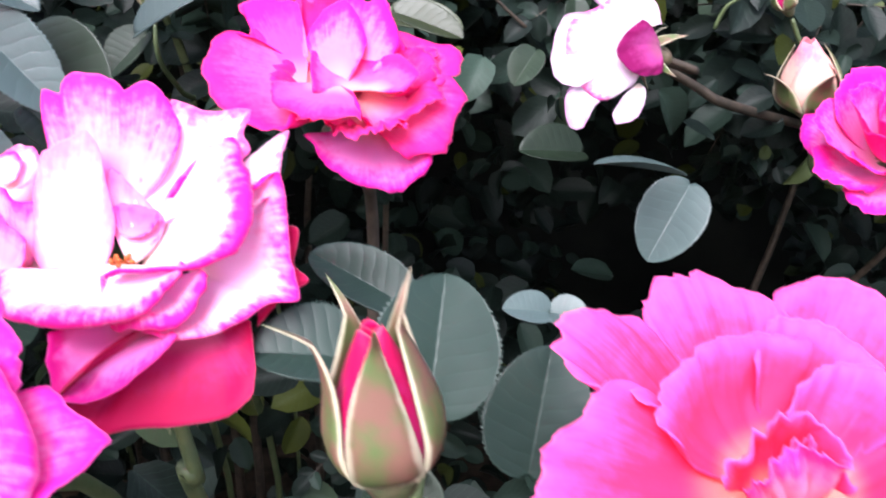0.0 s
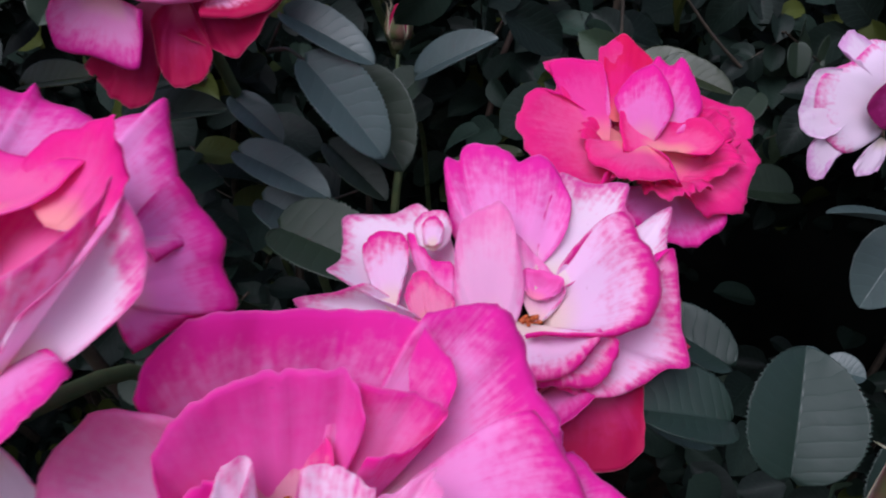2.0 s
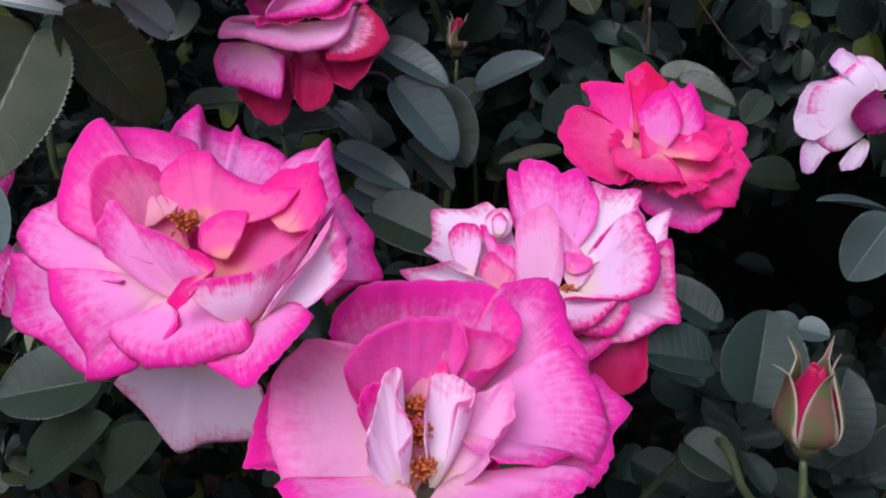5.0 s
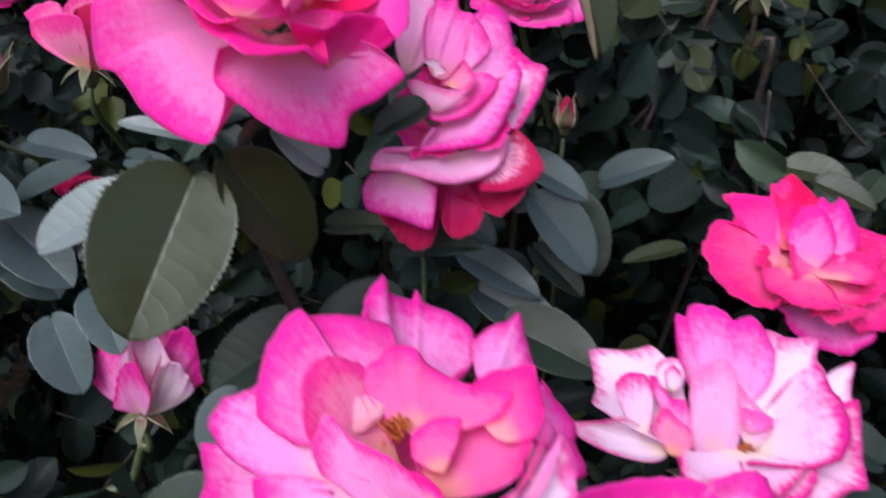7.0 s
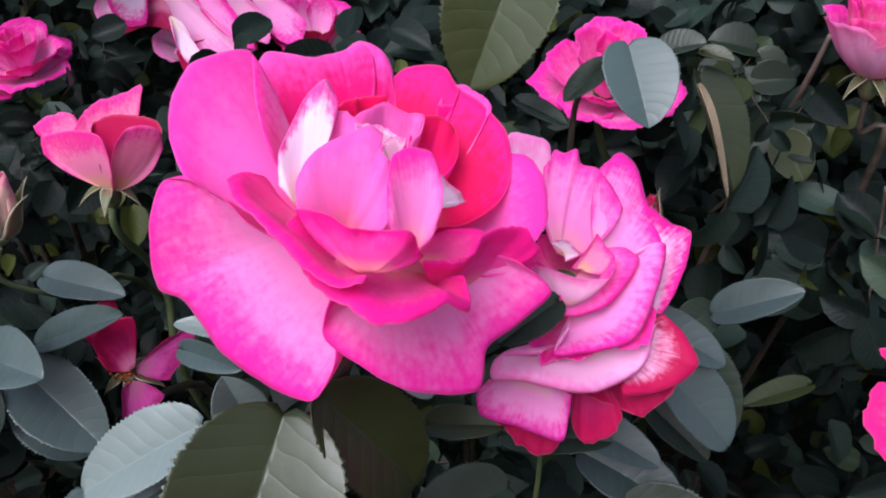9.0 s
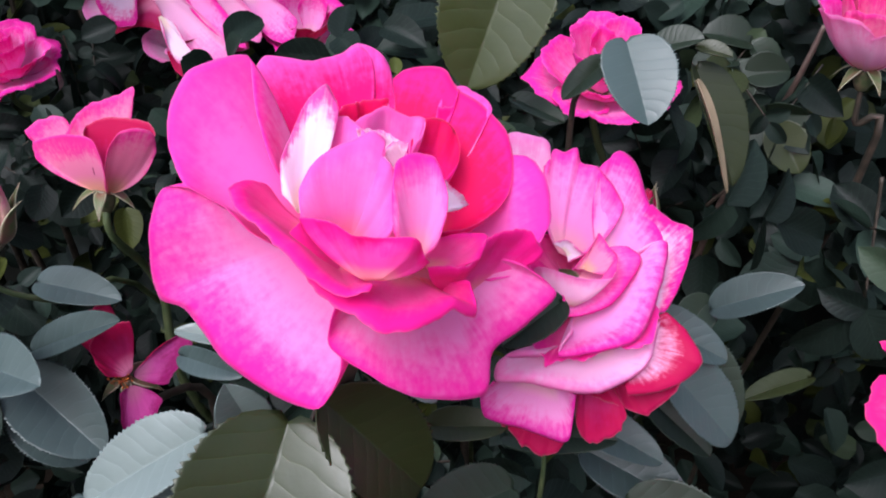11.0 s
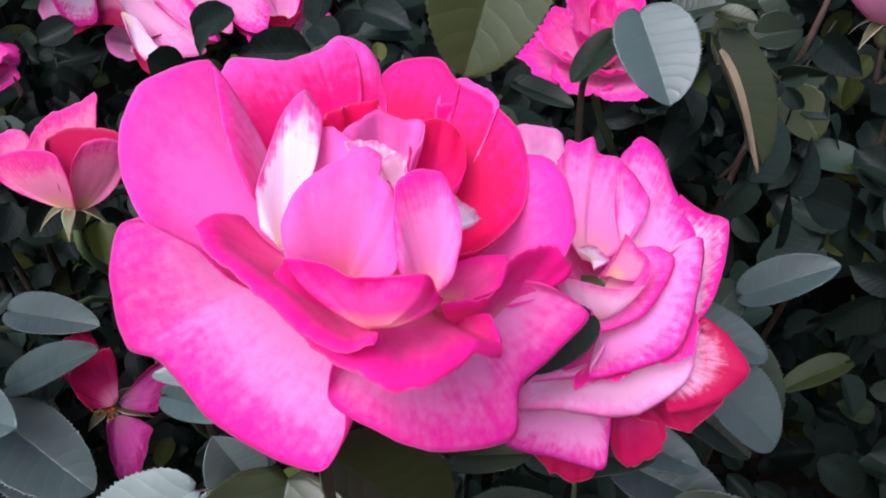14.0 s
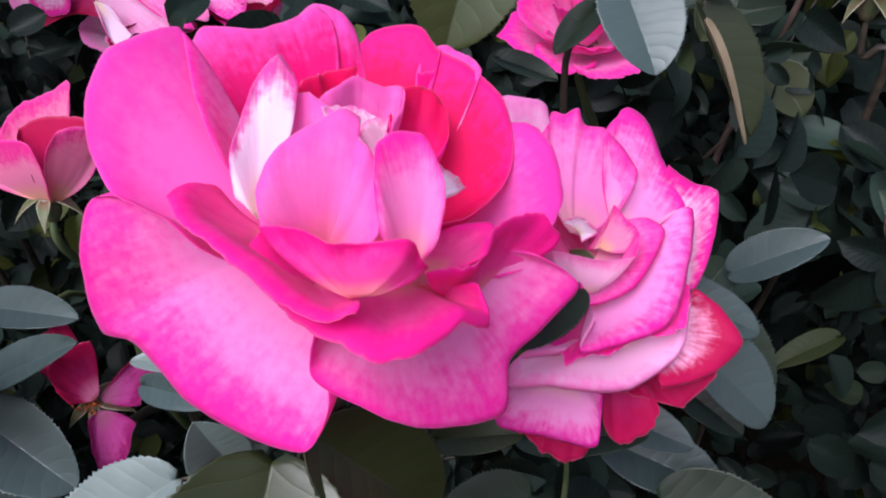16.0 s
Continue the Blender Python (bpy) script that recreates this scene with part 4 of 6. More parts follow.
petal(rose_f, (9.3, -20.4, 13.8), [(4.2, -46.8, 13.2), (10.2, -48.6, 13.3), (18.6, -48.1, 14.3), (27.9, -44.4, 16.7), (37.0, -38.5, 19.8), (44.9, -30.6, 23.5), (50.4, -22.8, 26.8)], BLUSH, PINK, belly=0, roll=2, cup=-1, face=-1)
stamens(rose_f, -4.7, -3.6, 24.6, 4.5, 40)
stamens(rose_f, -1.8, -9.6, 20.0, 4.5, 40)
stamens(rose_f, 1.2, -16.8, 13.4, 4.5, 40)

rose_b = rose("cream-white rose edged with pink, crimson underneath", -0.0587, 0.2712, 1.0091, (-0.02, -0.45, 0.88))
petal(rose_b, (-4.3, -26.2, 54.9), [(-24.3, -8.2, 63.9), (-28.3, -2.2, 83.9), (-24.3, -1.2, 82.9), (-24.3, -0.2, 85.9), (-21.3, -0.2, 88.9), (-15.3, -0.2, 88.9), (-9.3, -1.2, 86.9), (-6.3, -2.2, 84.9), (-1.3, -2.2, 87.9), (2.7, -2.2, 86.9), (6.7, -4.2, 82.9), (10.7, -8.2, 76.9), (10.7, -14.2, 70.9)], BLUSH, PALE, belly=4, roll=1, ruffle=0.7, face=-1)
petal(rose_b, (4.7, -28.2, 53.9), [(5.7, -6.2, 79.9), (6.7, -3.2, 83.9), (15.7, -1.2, 80.9), (27.7, -0.2, 81.9), (26.7, -6.2, 76.9), (29.7, -12.2, 72.9), (22.7, -20.2, 65.9)], WHITE, BICOLOUR, belly=4, roll=1, ruffle=0.5, face=-1)
petal(rose_b, (19.7, -32.2, 53.9), [(27.7, -14.2, 69.9), (31.7, -10.2, 72.9), (39.7, -9.2, 78.9), (38.7, -16.2, 71.9), (38.7, -24.2, 65.9), (35.7, -28.2, 63.9)], WHITE, BICOLOUR, belly=3, roll=1, ruffle=0.5, face=-1)
petal(rose_b, (6.7, -30.2, 45.9), [(11.7, -20.2, 60.9), (17.7, -16.2, 68.9), (25.7, -13.2, 76.9), (29.7, -19.2, 72.9), (32.7, -25.2, 70.9), (35.7, -33.2, 66.9), (35.7, -38.2, 60.9), (32.7, -42.2, 54.9), (24.7, -44.2, 50.9), (16.7, -45.2, 49.9), (5.7, -44.2, 47.9), (1.7, -42.2, 45.9)], BICOLOUR, BICOLOUR, belly=-2, roll=2.5, cup=-1, ruffle=0.6, face=-1)
petal(rose_b, (17.7, -28.2, 43.9), [(34.7, -27.2, 66.9), (39.7, -23.2, 70.9), (42.7, -26.2, 61.9), (44.7, -32.2, 50.9), (47.7, -37.2, 41.9), (40.7, -40.2, 41.9), (34.7, -44.2, 37.9), (27.7, -47.2, 34.9), (19.7, -48.2, 33.9), (11.7, -47.2, 34.9)], BICOLOUR, PINK, belly=0, roll=1.5, cup=-1, ruffle=0.6, face=-1)
petal(rose_b, (7.7, -32.2, 41.9), [(-0.3, -40.2, 44.9), (1.7, -45.2, 40.9), (5.7, -49.2, 35.9), (13.7, -50.2, 36.9), (22.7, -49.2, 38.9), (25.7, -46.2, 44.9), (26.7, -43.2, 48.9)], BICOLOUR, PINK, belly=0, roll=2.5, cup=-1, ruffle=0.7, face=-1)
petal(rose_b, (2.7, -34.2, 46.9), [(-23.3, -44.2, 44.9), (-20.3, -50.2, 38.9), (-12.3, -52.2, 36.9), (0.7, -53.2, 37.9), (10.7, -52.2, 39.9), (17.7, -49.2, 45.9), (21.7, -44.2, 51.9)], BICOLOUR, PINK, belly=0, roll=2.5, cup=-1, ruffle=0.7, face=-1)
petal(rose_b, (8.7, -36.2, 30.9), [(-9.3, -50.2, 34.9), (-9.3, -52.2, 27.9), (-7.3, -54.2, 19.9), (-0.3, -55.2, 18.9), (7.7, -55.2, 22.9), (16.7, -54.2, 30.9), (21.7, -52.2, 36.9)], PINK, PINK, belly=4, roll=1, cup=0, ruffle=0.6, face=1)
petal(rose_b, (-19.3, -34.2, 43.9), [(-26.3, -9.2, 63.9), (-35.3, -3.2, 67.9), (-42.3, -1.2, 63.9), (-59.3, -0.2, 59.9), (-57.3, -8.2, 55.9), (-55.3, -20.2, 52.9), (-56.3, -33.2, 53.9), (-51.3, -34.2, 52.9), (-42.3, -38.2, 50.9), (-31.3, -42.2, 49.9)], WHITE, BICOLOUR, belly=1, roll=1.5, cup=-1, ruffle=0.6, face=-1)
petal(rose_b, (-25.3, -36.2, 41.9), [(-45.3, -36.2, 52.9), (-53.3, -35.2, 48.9), (-65.3, -35.2, 44.9), (-59.3, -40.2, 42.9), (-46.3, -44.2, 40.9), (-33.3, -46.2, 41.9)], WHITE, BICOLOUR, belly=1, roll=1, ruffle=0.6, face=-1)
petal(rose_b, (-27.3, -26.2, 61.9), [(-32.3, -22.2, 61.9), (-34.3, -18.2, 66.9), (-31.3, -15.2, 69.9), (-26.3, -15.2, 70.9), (-23.3, -18.2, 67.9), (-23.3, -22.2, 63.9), (-25.3, -25.2, 61.9)], PINK, WHITE, belly=2, roll=0.3, cup=0, ruffle=0.4, face=1)
petal(rose_b, (-27.3, -28.2, 63.9), [(-30.3, -26.2, 63.9), (-31.3, -23.2, 68.9), (-28.3, -21.2, 70.9), (-25.3, -23.2, 68.9), (-25.3, -27.2, 64.9)], PINK, BICOLOUR, belly=1.5, roll=0.3, cup=0, ruffle=0.4, face=1)
petal(rose_b, (-35.3, -38.2, 46.9), [(-44.3, -28.2, 51.9), (-48.3, -22.2, 57.9), (-46.3, -20.2, 61.9), (-38.3, -19.2, 63.9), (-35.3, -22.2, 61.9), (-34.3, -30.2, 55.9), (-34.3, -36.2, 50.9)], PINK, BICOLOUR, belly=2.5, roll=0.4, cup=0, ruffle=0.8, face=1)
petal(rose_b, (-20.3, -35.2, 44.9), [(-36.3, -20.2, 63.9), (-32.3, -21.2, 63.9), (-27.3, -25.2, 58.9), (-21.3, -26.2, 58.9), (-19.3, -30.2, 50.9), (-19.3, -34.2, 46.9)], HOT, BLUSH, belly=2, roll=0.4, cup=0, ruffle=0.9, face=1)
petal(rose_b, (-24.3, -42.2, 43.9), [(-33.3, -35.2, 50.9), (-32.3, -33.2, 54.9), (-29.3, -31.2, 57.9), (-25.3, -34.2, 55.9), (-19.3, -37.2, 52.9), (-18.3, -41.2, 48.9)], CREAM, SALMON, belly=1.5, roll=0.4, ruffle=0.8, face=1)
petal(rose_b, (-7.3, -36.2, 38.9), [(-19.3, -34.2, 47.9), (-20.3, -30.2, 57.9), (-21.3, -26.2, 64.9), (-20.3, -23.2, 70.9), (-15.3, -21.2, 74.9), (-10.3, -20.2, 76.9), (-6.3, -22.2, 73.9), (-3.3, -26.2, 65.9), (-0.3, -29.2, 56.9), (-0.3, -32.2, 50.9), (-3.3, -34.2, 43.9)], BLUSH, PALE, belly=3, roll=0.6, cup=0, ruffle=0.5, face=1)
petal(rose_b, (4.7, -32.2, 46.9), [(-5.3, -22.2, 62.9), (-4.3, -19.2, 67.9), (0.7, -20.2, 63.9), (5.7, -22.2, 59.9), (9.7, -24.2, 57.9), (11.7, -28.2, 55.9), (7.7, -32.2, 50.9)], PALE, WHITE, belly=2, roll=0.6, ruffle=0.9, face=-1)
petal(rose_b, (2.7, -30.2, 52.9), [(-2.3, -27.2, 57.9), (-0.3, -25.2, 59.9), (5.7, -26.2, 59.9), (10.7, -28.2, 58.9), (9.7, -30.2, 55.9)], LILAC_PINK, PALE, belly=1.5, roll=0.6, ruffle=1.4, face=-1)
petal(rose_b, (18.7, -34.2, 33.9), [(35.7, -38.2, 35.9), (37.7, -42.2, 24.9), (37.7, -46.2, 18.9), (32.7, -50.2, 14.9), (22.7, -52.2, 12.9), (5.7, -54.2, 10.9), (-3.3, -56.2, 3.9), (-8.3, -56.2, 16.9), (-0.3, -54.2, 26.9)], CRIMSON, CRIMSON, belly=5, roll=1, cup=0, ruffle=0.5, face=1)
petal(rose_b, (34.7, -28.2, 38.9), [(39.7, -22.2, 55.9), (44.7, -22.2, 55.9), (44.7, -26.2, 46.9), (48.7, -28.2, 43.9), (42.7, -31.2, 39.9), (36.7, -35.2, 32.9)], CRIMSON, CRIMSON, belly=1, roll=0.5, ruffle=0.5, face=1)
stamens(rose_b, 1.0, -33.0, 45.0, 3, 16)

rose_c = rose("bright cerise pink rose with ruffled petals", -0.0103, 0.366, 1.0745, (0.02, -0.45, 0.88))
petal(rose_c, (-3.7, -1.2, 10.7), [(-24.8, 6.0, 31.9), (-26.7, 14.4, 45.0), (-16.6, 15.6, 51.4), (-6.9, 14.4, 41.5), (-1.6, 8.4, 34.5)], CORAL, HOT, belly=5, roll=2, ruffle=1.2, face=-1)
petal(rose_c, (-6.7, -2.4, 10.7), [(-43.8, 1.2, 21.4), (-44.1, 6.0, 32.4), (-49.2, 10.8, 36.7), (-45.2, 12.0, 39.5), (-37.4, 13.2, 37.8), (-24.0, 15.6, 38.4), (-21.6, 9.6, 31.6)], CORAL, HOT, belly=5, roll=2, ruffle=1.2, face=-1)
petal(rose_c, (-9.8, -7.2, 10.1), [(-44.6, -1.2, 26.4), (-50.9, -1.2, 28.6), (-56.6, -8.4, 19.0), (-53.1, -18.0, 7.0), (-37.4, -27.6, -1.4), (-23.4, -32.4, -1.6), (-21.5, -31.2, 3.6)], CORAL, HOT, belly=3, roll=2, ruffle=1.2, face=-1)
petal(rose_c, (2.0, -1.2, 11.6), [(11.2, 15.6, 33.0), (29.5, 13.2, 28.4), (37.3, 9.6, 27.4), (38.3, 1.2, 19.1), (32.4, -4.8, 15.4), (18.3, -9.6, 11.8)], CORAL, HOT, belly=4, roll=2, ruffle=1.3, face=-1)
petal(rose_c, (1.6, -9.6, 9.4), [(35.4, -2.4, 16.7), (41.2, -6.0, 11.0), (37.0, -14.4, 0.8), (36.2, -20.4, -6.4), (20.3, -26.4, -8.2), (7.2, -33.6, 4.2)], CORAL, HOT, belly=2, roll=2, ruffle=1.5, face=-1)
petal(rose_c, (-8.2, -14.4, 13.9), [(-29.7, -21.6, 12.9), (-27.6, -27.6, 7.5), (-13.8, -37.2, 5.2), (4.7, -39.6, 6.4), (1.8, -33.6, 10.7)], CORAL, HOT, belly=1, roll=2, ruffle=1.2, face=-1)
petal(rose_c, (6.6, -10.8, -1.8), [(-17.6, -18.0, -6.2), (-8.8, -21.6, -16.0), (6.5, -24.0, -22.1), (19.6, -24.0, -23.1), (29.4, -20.4, -13.6), (30.9, -16.8, -5.4)], PINK, PINK, belly=2, roll=1.5, ruffle=1.4, face=-1)
petal(rose_c, (-1.5, -6.0, 12.4), [(-16.3, 2.4, 29.4), (-11.2, 7.2, 38.0), (0.0, 8.4, 40.7), (3.1, 0.0, 28.1)], PINK, CORAL, belly=3, roll=1.5, ruffle=1.6, face=-1)
petal(rose_c, (7.2, -6.0, 12.1), [(0.7, 8.4, 30.3), (7.3, 15.6, 44.6), (11.7, 12.0, 35.5), (17.2, 4.8, 25.8)], PINK, CORAL, belly=3, roll=1.5, ruffle=1.8, face=-1)
petal(rose_c, (10.2, -8.4, 10.2), [(12.7, 1.2, 24.6), (25.5, 2.4, 26.1), (30.3, -3.6, 19.3), (20.8, -10.8, 12.5)], CORAL, HOT, belly=3, roll=1.5, ruffle=1.8, face=-1)
petal(rose_c, (-16.7, -6.0, 19.5), [(-26.7, 6.0, 26.5), (-25.7, 12.0, 39.5), (-23.7, 14.0, 46.5), (-17.7, 15.0, 52.5), (-11.7, 14.0, 48.5), (-3.7, 11.0, 42.5), (-3.7, 4.0, 33.5)], SCARLET, HOT, belly=4, roll=0.5, ruffle=0.5, face=-1)
petal(rose_c, (-4.7, -14.0, 12.5), [(-19.7, -6.0, 28.5), (-14.7, -4.0, 37.5), (-6.7, -4.0, 43.5), (-1.7, -6.0, 39.5), (3.3, -11.0, 28.5), (0.3, -14.0, 23.5)], PINK, PINK, belly=4, roll=0, cup=0, ruffle=0.4, face=1)
petal(rose_c, (0.3, -10.0, 16.5), [(-7.7, 4.0, 37.5), (-3.7, 6.0, 45.5), (2.3, 5.0, 42.5), (5.3, 5.0, 46.5), (10.3, 1.0, 40.5), (15.3, -5.0, 29.5), (11.3, -10.0, 20.5)], CORAL, PINK, belly=4, roll=0, cup=0, ruffle=0.7, face=1)
petal(rose_c, (-19.7, -10.0, 10.5), [(-39.7, 2.0, 25.5), (-46.7, 8.0, 38.5), (-35.7, 9.0, 40.5), (-25.7, 7.0, 40.5), (-22.7, 0.0, 25.5)], HOT, PINK, belly=4, roll=1, ruffle=0.6, face=-1)
petal(rose_c, (3.3, -18.0, 12.5), [(-14.7, -22.0, 10.5), (-16.7, -10.0, 24.5), (-7.7, -8.0, 26.5), (2.3, -9.0, 22.5), (15.3, -10.0, 25.5), (23.3, -18.0, 19.5), (18.3, -22.0, 13.5)], CORAL, HOT, belly=3, roll=1, ruffle=0.7, face=-1)

rose_z = rose("hot pink rose with scalloped petals and orange heart", 0.0803, 0.156, 1.0533, (0.0, -0.55, 0.83))
petal(rose_z, (-0.7, 4.8, 3.2), [(-31.8, 2.4, 18.2), (-38.0, 7.2, 22.3), (-38.2, 10.8, 24.2), (-35.6, 14.4, 26.2), (-28.2, 18.0, 25.9), (-21.9, 20.4, 23.8), (-16.7, 19.2, 18.1)], ORANGE_PINK, ORANGE_PINK, belly=4, roll=1.5, face=-1)
petal(rose_z, (2.2, 9.6, 2.5), [(-20.7, 20.4, 19.4), (-20.5, 25.2, 25.1), (-16.9, 27.6, 29.1), (-12.3, 28.8, 28.8), (-11.1, 30.0, 29.7), (-3.0, 28.8, 27.2), (4.3, 27.6, 25.4), (6.8, 24.0, 22.1)], ORANGE_PINK, ORANGE_PINK, belly=4, roll=1.5, face=-1)
petal(rose_z, (6.1, 9.6, 2.7), [(4.3, 26.4, 23.1), (4.5, 28.8, 26.6), (9.7, 30.0, 29.4), (17.0, 30.0, 30.5), (23.0, 26.4, 29.0), (29.6, 20.4, 23.2), (30.7, 12.0, 16.6)], ORANGE_PINK, ORANGE_PINK, belly=4, roll=1.5, face=-1)
petal(rose_z, (-4.3, 0.0, 3.0), [(-25.9, 0.0, 17.0), (-27.8, 4.8, 18.7), (-33.5, -1.2, 19.1), (-35.5, -4.8, 17.1), (-40.9, -10.8, 16.5), (-44.0, -19.2, 14.5), (-44.8, -26.4, 11.8), (-40.9, -31.2, 10.0)], ORANGE_PINK, ORANGE_PINK, belly=1, roll=1.5, face=-1)
petal(rose_z, (-2.9, 0.0, 5.2), [(-23.2, -7.2, 16.5), (-23.1, -2.7, 19.3), (-20.9, 2.5, 22.1), (-16.1, 7.2, 24.0), (-9.8, 11.1, 25.1), (-2.4, 13.5, 25.0), (4.5, 14.4, 24.1)], ORANGE_PINK, ORANGE_PINK, belly=6, roll=2, ruffle=1.2, face=-1)
petal(rose_z, (2.8, 4.8, 4.6), [(-5.0, 9.6, 21.6), (-3.4, 13.2, 24.3), (-0.4, 16.0, 26.5), (3.8, 16.8, 27.3), (8.5, 16.0, 26.8), (13.3, 13.2, 24.8), (17.2, 9.6, 22.2)], ORANGE_PINK, ORANGE_PINK, belly=6, roll=2, ruffle=1.2, face=-1)
petal(rose_z, (3.5, 0.0, 5.7), [(-3.5, -2.4, 19.0), (0.1, 2.4, 21.1), (4.6, 6.1, 22.9), (9.0, 7.2, 23.8), (13.0, 6.1, 24.0), (15.8, 2.4, 23.0), (17.4, -2.4, 21.6)], ORANGE_PINK, ORANGE_PINK, belly=6, roll=2, ruffle=1.2, face=-1)
petal(rose_z, (-3.8, -4.8, 5.4), [(-18.0, -16.8, 15.7), (-14.8, -13.2, 18.4), (-11.1, -10.4, 20.9), (-7.5, -9.6, 22.5), (-4.5, -10.4, 23.2), (-2.5, -13.2, 22.7), (-1.6, -16.8, 21.4)], ORANGE_PINK, SALMON, belly=5, roll=1, ruffle=1.6)
petal(rose_z, (-2.9, -7.2, 5.1), [(-15.3, -19.2, 15.7), (-13.2, -16.7, 16.9), (-10.6, -14.8, 18.2), (-8.0, -14.4, 19.4), (-5.5, -15.2, 20.4), (-3.6, -17.6, 20.9), (-2.4, -20.4, 21.1)], ORANGE_PINK, SALMON, belly=4, roll=1, ruffle=1.8)
petal(rose_z, (-1.0, -4.8, 4.5), [(-9.2, -14.4, 17.5), (-7.0, -11.7, 18.1), (-4.7, -9.8, 18.6), (-2.6, -9.6, 18.6), (-0.9, -10.7, 18.4), (0.0, -13.5, 17.8), (0.3, -16.8, 17.1)], ORANGE_PINK, SALMON, belly=4, roll=1, ruffle=1.8)
petal(rose_z, (3.7, -4.8, 3.8), [(17.1, 2.4, 18.8), (20.1, -1.8, 18.3), (20.6, -7.7, 17.5), (18.5, -14.4, 16.8), (15.3, -21.1, 16.0), (10.1, -27.0, 15.4), (3.8, -31.2, 15.1)], ORANGE_PINK, ORANGE_PINK, belly=0, roll=2)
petal(rose_z, (-5.8, -14.4, 5.3), [(-35.6, -36.0, 15.3), (-35.4, -45.7, 19.4), (-31.8, -51.7, 22.2), (-25.1, -52.8, 23.1), (-17.5, -51.7, 23.3), (-8.5, -45.7, 21.4), (0.3, -36.0, 18.0)], ORANGE_PINK, ORANGE_PINK, belly=0, roll=2)

rose_k = rose("half-open pale pink rose with a crimson inner fold", -0.4612, 0.4656, 1.108, (0.0, -0.15, 0.98))
petal(rose_k, (3.2, -3.6, 1.0), [(-35.8, -5.6, 19.0), (-37.8, -3.6, 27.0), (-22.8, -7.6, 34.0), (-3.8, -13.6, 38.0), (7.2, -17.6, 37.0), (12.2, -19.6, 27.0), (9.2, -13.6, 12.0)], SALMON, SALMON, belly=4, roll=0.3, cup=0, ruffle=0.4, face=1)
petal(rose_k, (5.2, -3.6, 1.0), [(11.2, -15.6, 18.0), (17.2, -19.6, 35.0), (24.2, -17.6, 44.0), (32.2, -12.6, 45.0), (37.2, -7.6, 41.0), (36.2, -3.6, 30.0), (29.2, -3.6, 16.0)], SALMON, SALMON, belly=4, roll=0.3, cup=0, ruffle=0.4, face=1)
petal(rose_k, (2.2, -1.6, 3.0), [(2.2, -11.6, 19.0), (-4.8, -5.6, 36.0), (-4.8, -1.6, 40.0), (4.2, 2.4, 44.0), (18.2, 3.4, 45.0), (31.2, 2.4, 43.0), (35.2, -0.6, 38.0), (22.2, -5.6, 24.0)], CRIMSON, CRIMSON, belly=4, roll=0.3, cup=0, ruffle=0.5, face=1)
petal(rose_k, (-0.8, 2.4, 2.0), [(-22.8, 4.4, 30.0), (-16.8, 8.4, 42.0), (-7.8, 11.4, 49.0), (5.2, 13.4, 54.0), (17.2, 14.4, 60.0), (17.2, 12.4, 52.0), (15.2, 8.4, 40.0)], SALMON, PINK, belly=3, roll=0.5, ruffle=0.9, face=-1)
petal(rose_k, (-2.8, 2.4, 1.0), [(-38.8, 2.4, 24.0), (-47.8, 6.4, 31.0), (-40.8, 9.4, 37.0), (-24.8, 9.4, 40.0), (-18.8, 6.4, 31.0)], SALMON, PINK, belly=3, roll=0.5, ruffle=0.8, face=-1)

rose_d = rose("faded lilac-white rose hanging limp from its stem", 0.1328, 0.4944, 1.096, (-0.85, -0.25, 0.25))
petal(rose_d, (-5.8, -10.4, 3.0), [(-7.8, -6.4, 21.0), (-21.8, -8.4, 32.0), (-32.8, -16.4, 23.0), (-48.8, -22.4, 14.0), (-48.8, -24.4, -3.0), (-40.8, -24.4, -16.0), (-27.8, -22.4, -24.0), (-12.8, -16.4, -17.0)], LILAC, WHITE, belly=6, roll=0.6, cup=0, ruffle=0.5, face=1)
petal(rose_d, (-25.8, -17.4, -1.0), [(-38.8, -20.4, 19.0), (-50.8, -22.4, 17.0), (-55.8, -24.4, 7.0), (-55.8, -26.4, -7.0), (-52.8, -27.4, -14.0), (-41.8, -27.4, -17.0), (-35.8, -25.4, -12.0)], LILAC, LILAC, belly=3, roll=1, cup=0, ruffle=0.8, face=1)
petal(rose_d, (-11.8, -11.4, 10.0), [(-6.8, -4.4, 20.0), (-18.8, -2.4, 31.0), (-34.8, -6.4, 37.0), (-40.8, -13.4, 29.0), (-34.8, -16.4, 25.0), (-27.8, -17.4, 22.0)], LILAC, LILAC, belly=3, roll=1, cup=0, ruffle=0.9, face=1)
petal(rose_d, (-26.8, -19.4, -12.0), [(-43.8, -23.4, -16.0), (-46.8, -24.4, -25.0), (-41.8, -25.4, -39.0), (-35.8, -25.4, -38.0), (-35.8, -24.4, -31.0), (-27.8, -22.4, -24.0), (-17.8, -18.4, -18.0)], LILAC, LILAC, belly=2, roll=0.8, cup=0, ruffle=0.8, face=1)
petal(rose_d, (-6.8, -13.4, -15.0), [(-16.8, -20.4, -23.0), (-20.8, -22.4, -31.0), (-18.8, -22.4, -35.0), (-7.8, -20.4, -32.0), (-3.8, -16.4, -24.0), (-3.8, -14.4, -18.0)], LILAC, LILAC, belly=2, roll=0.8, cup=0, ruffle=0.8, face=1)
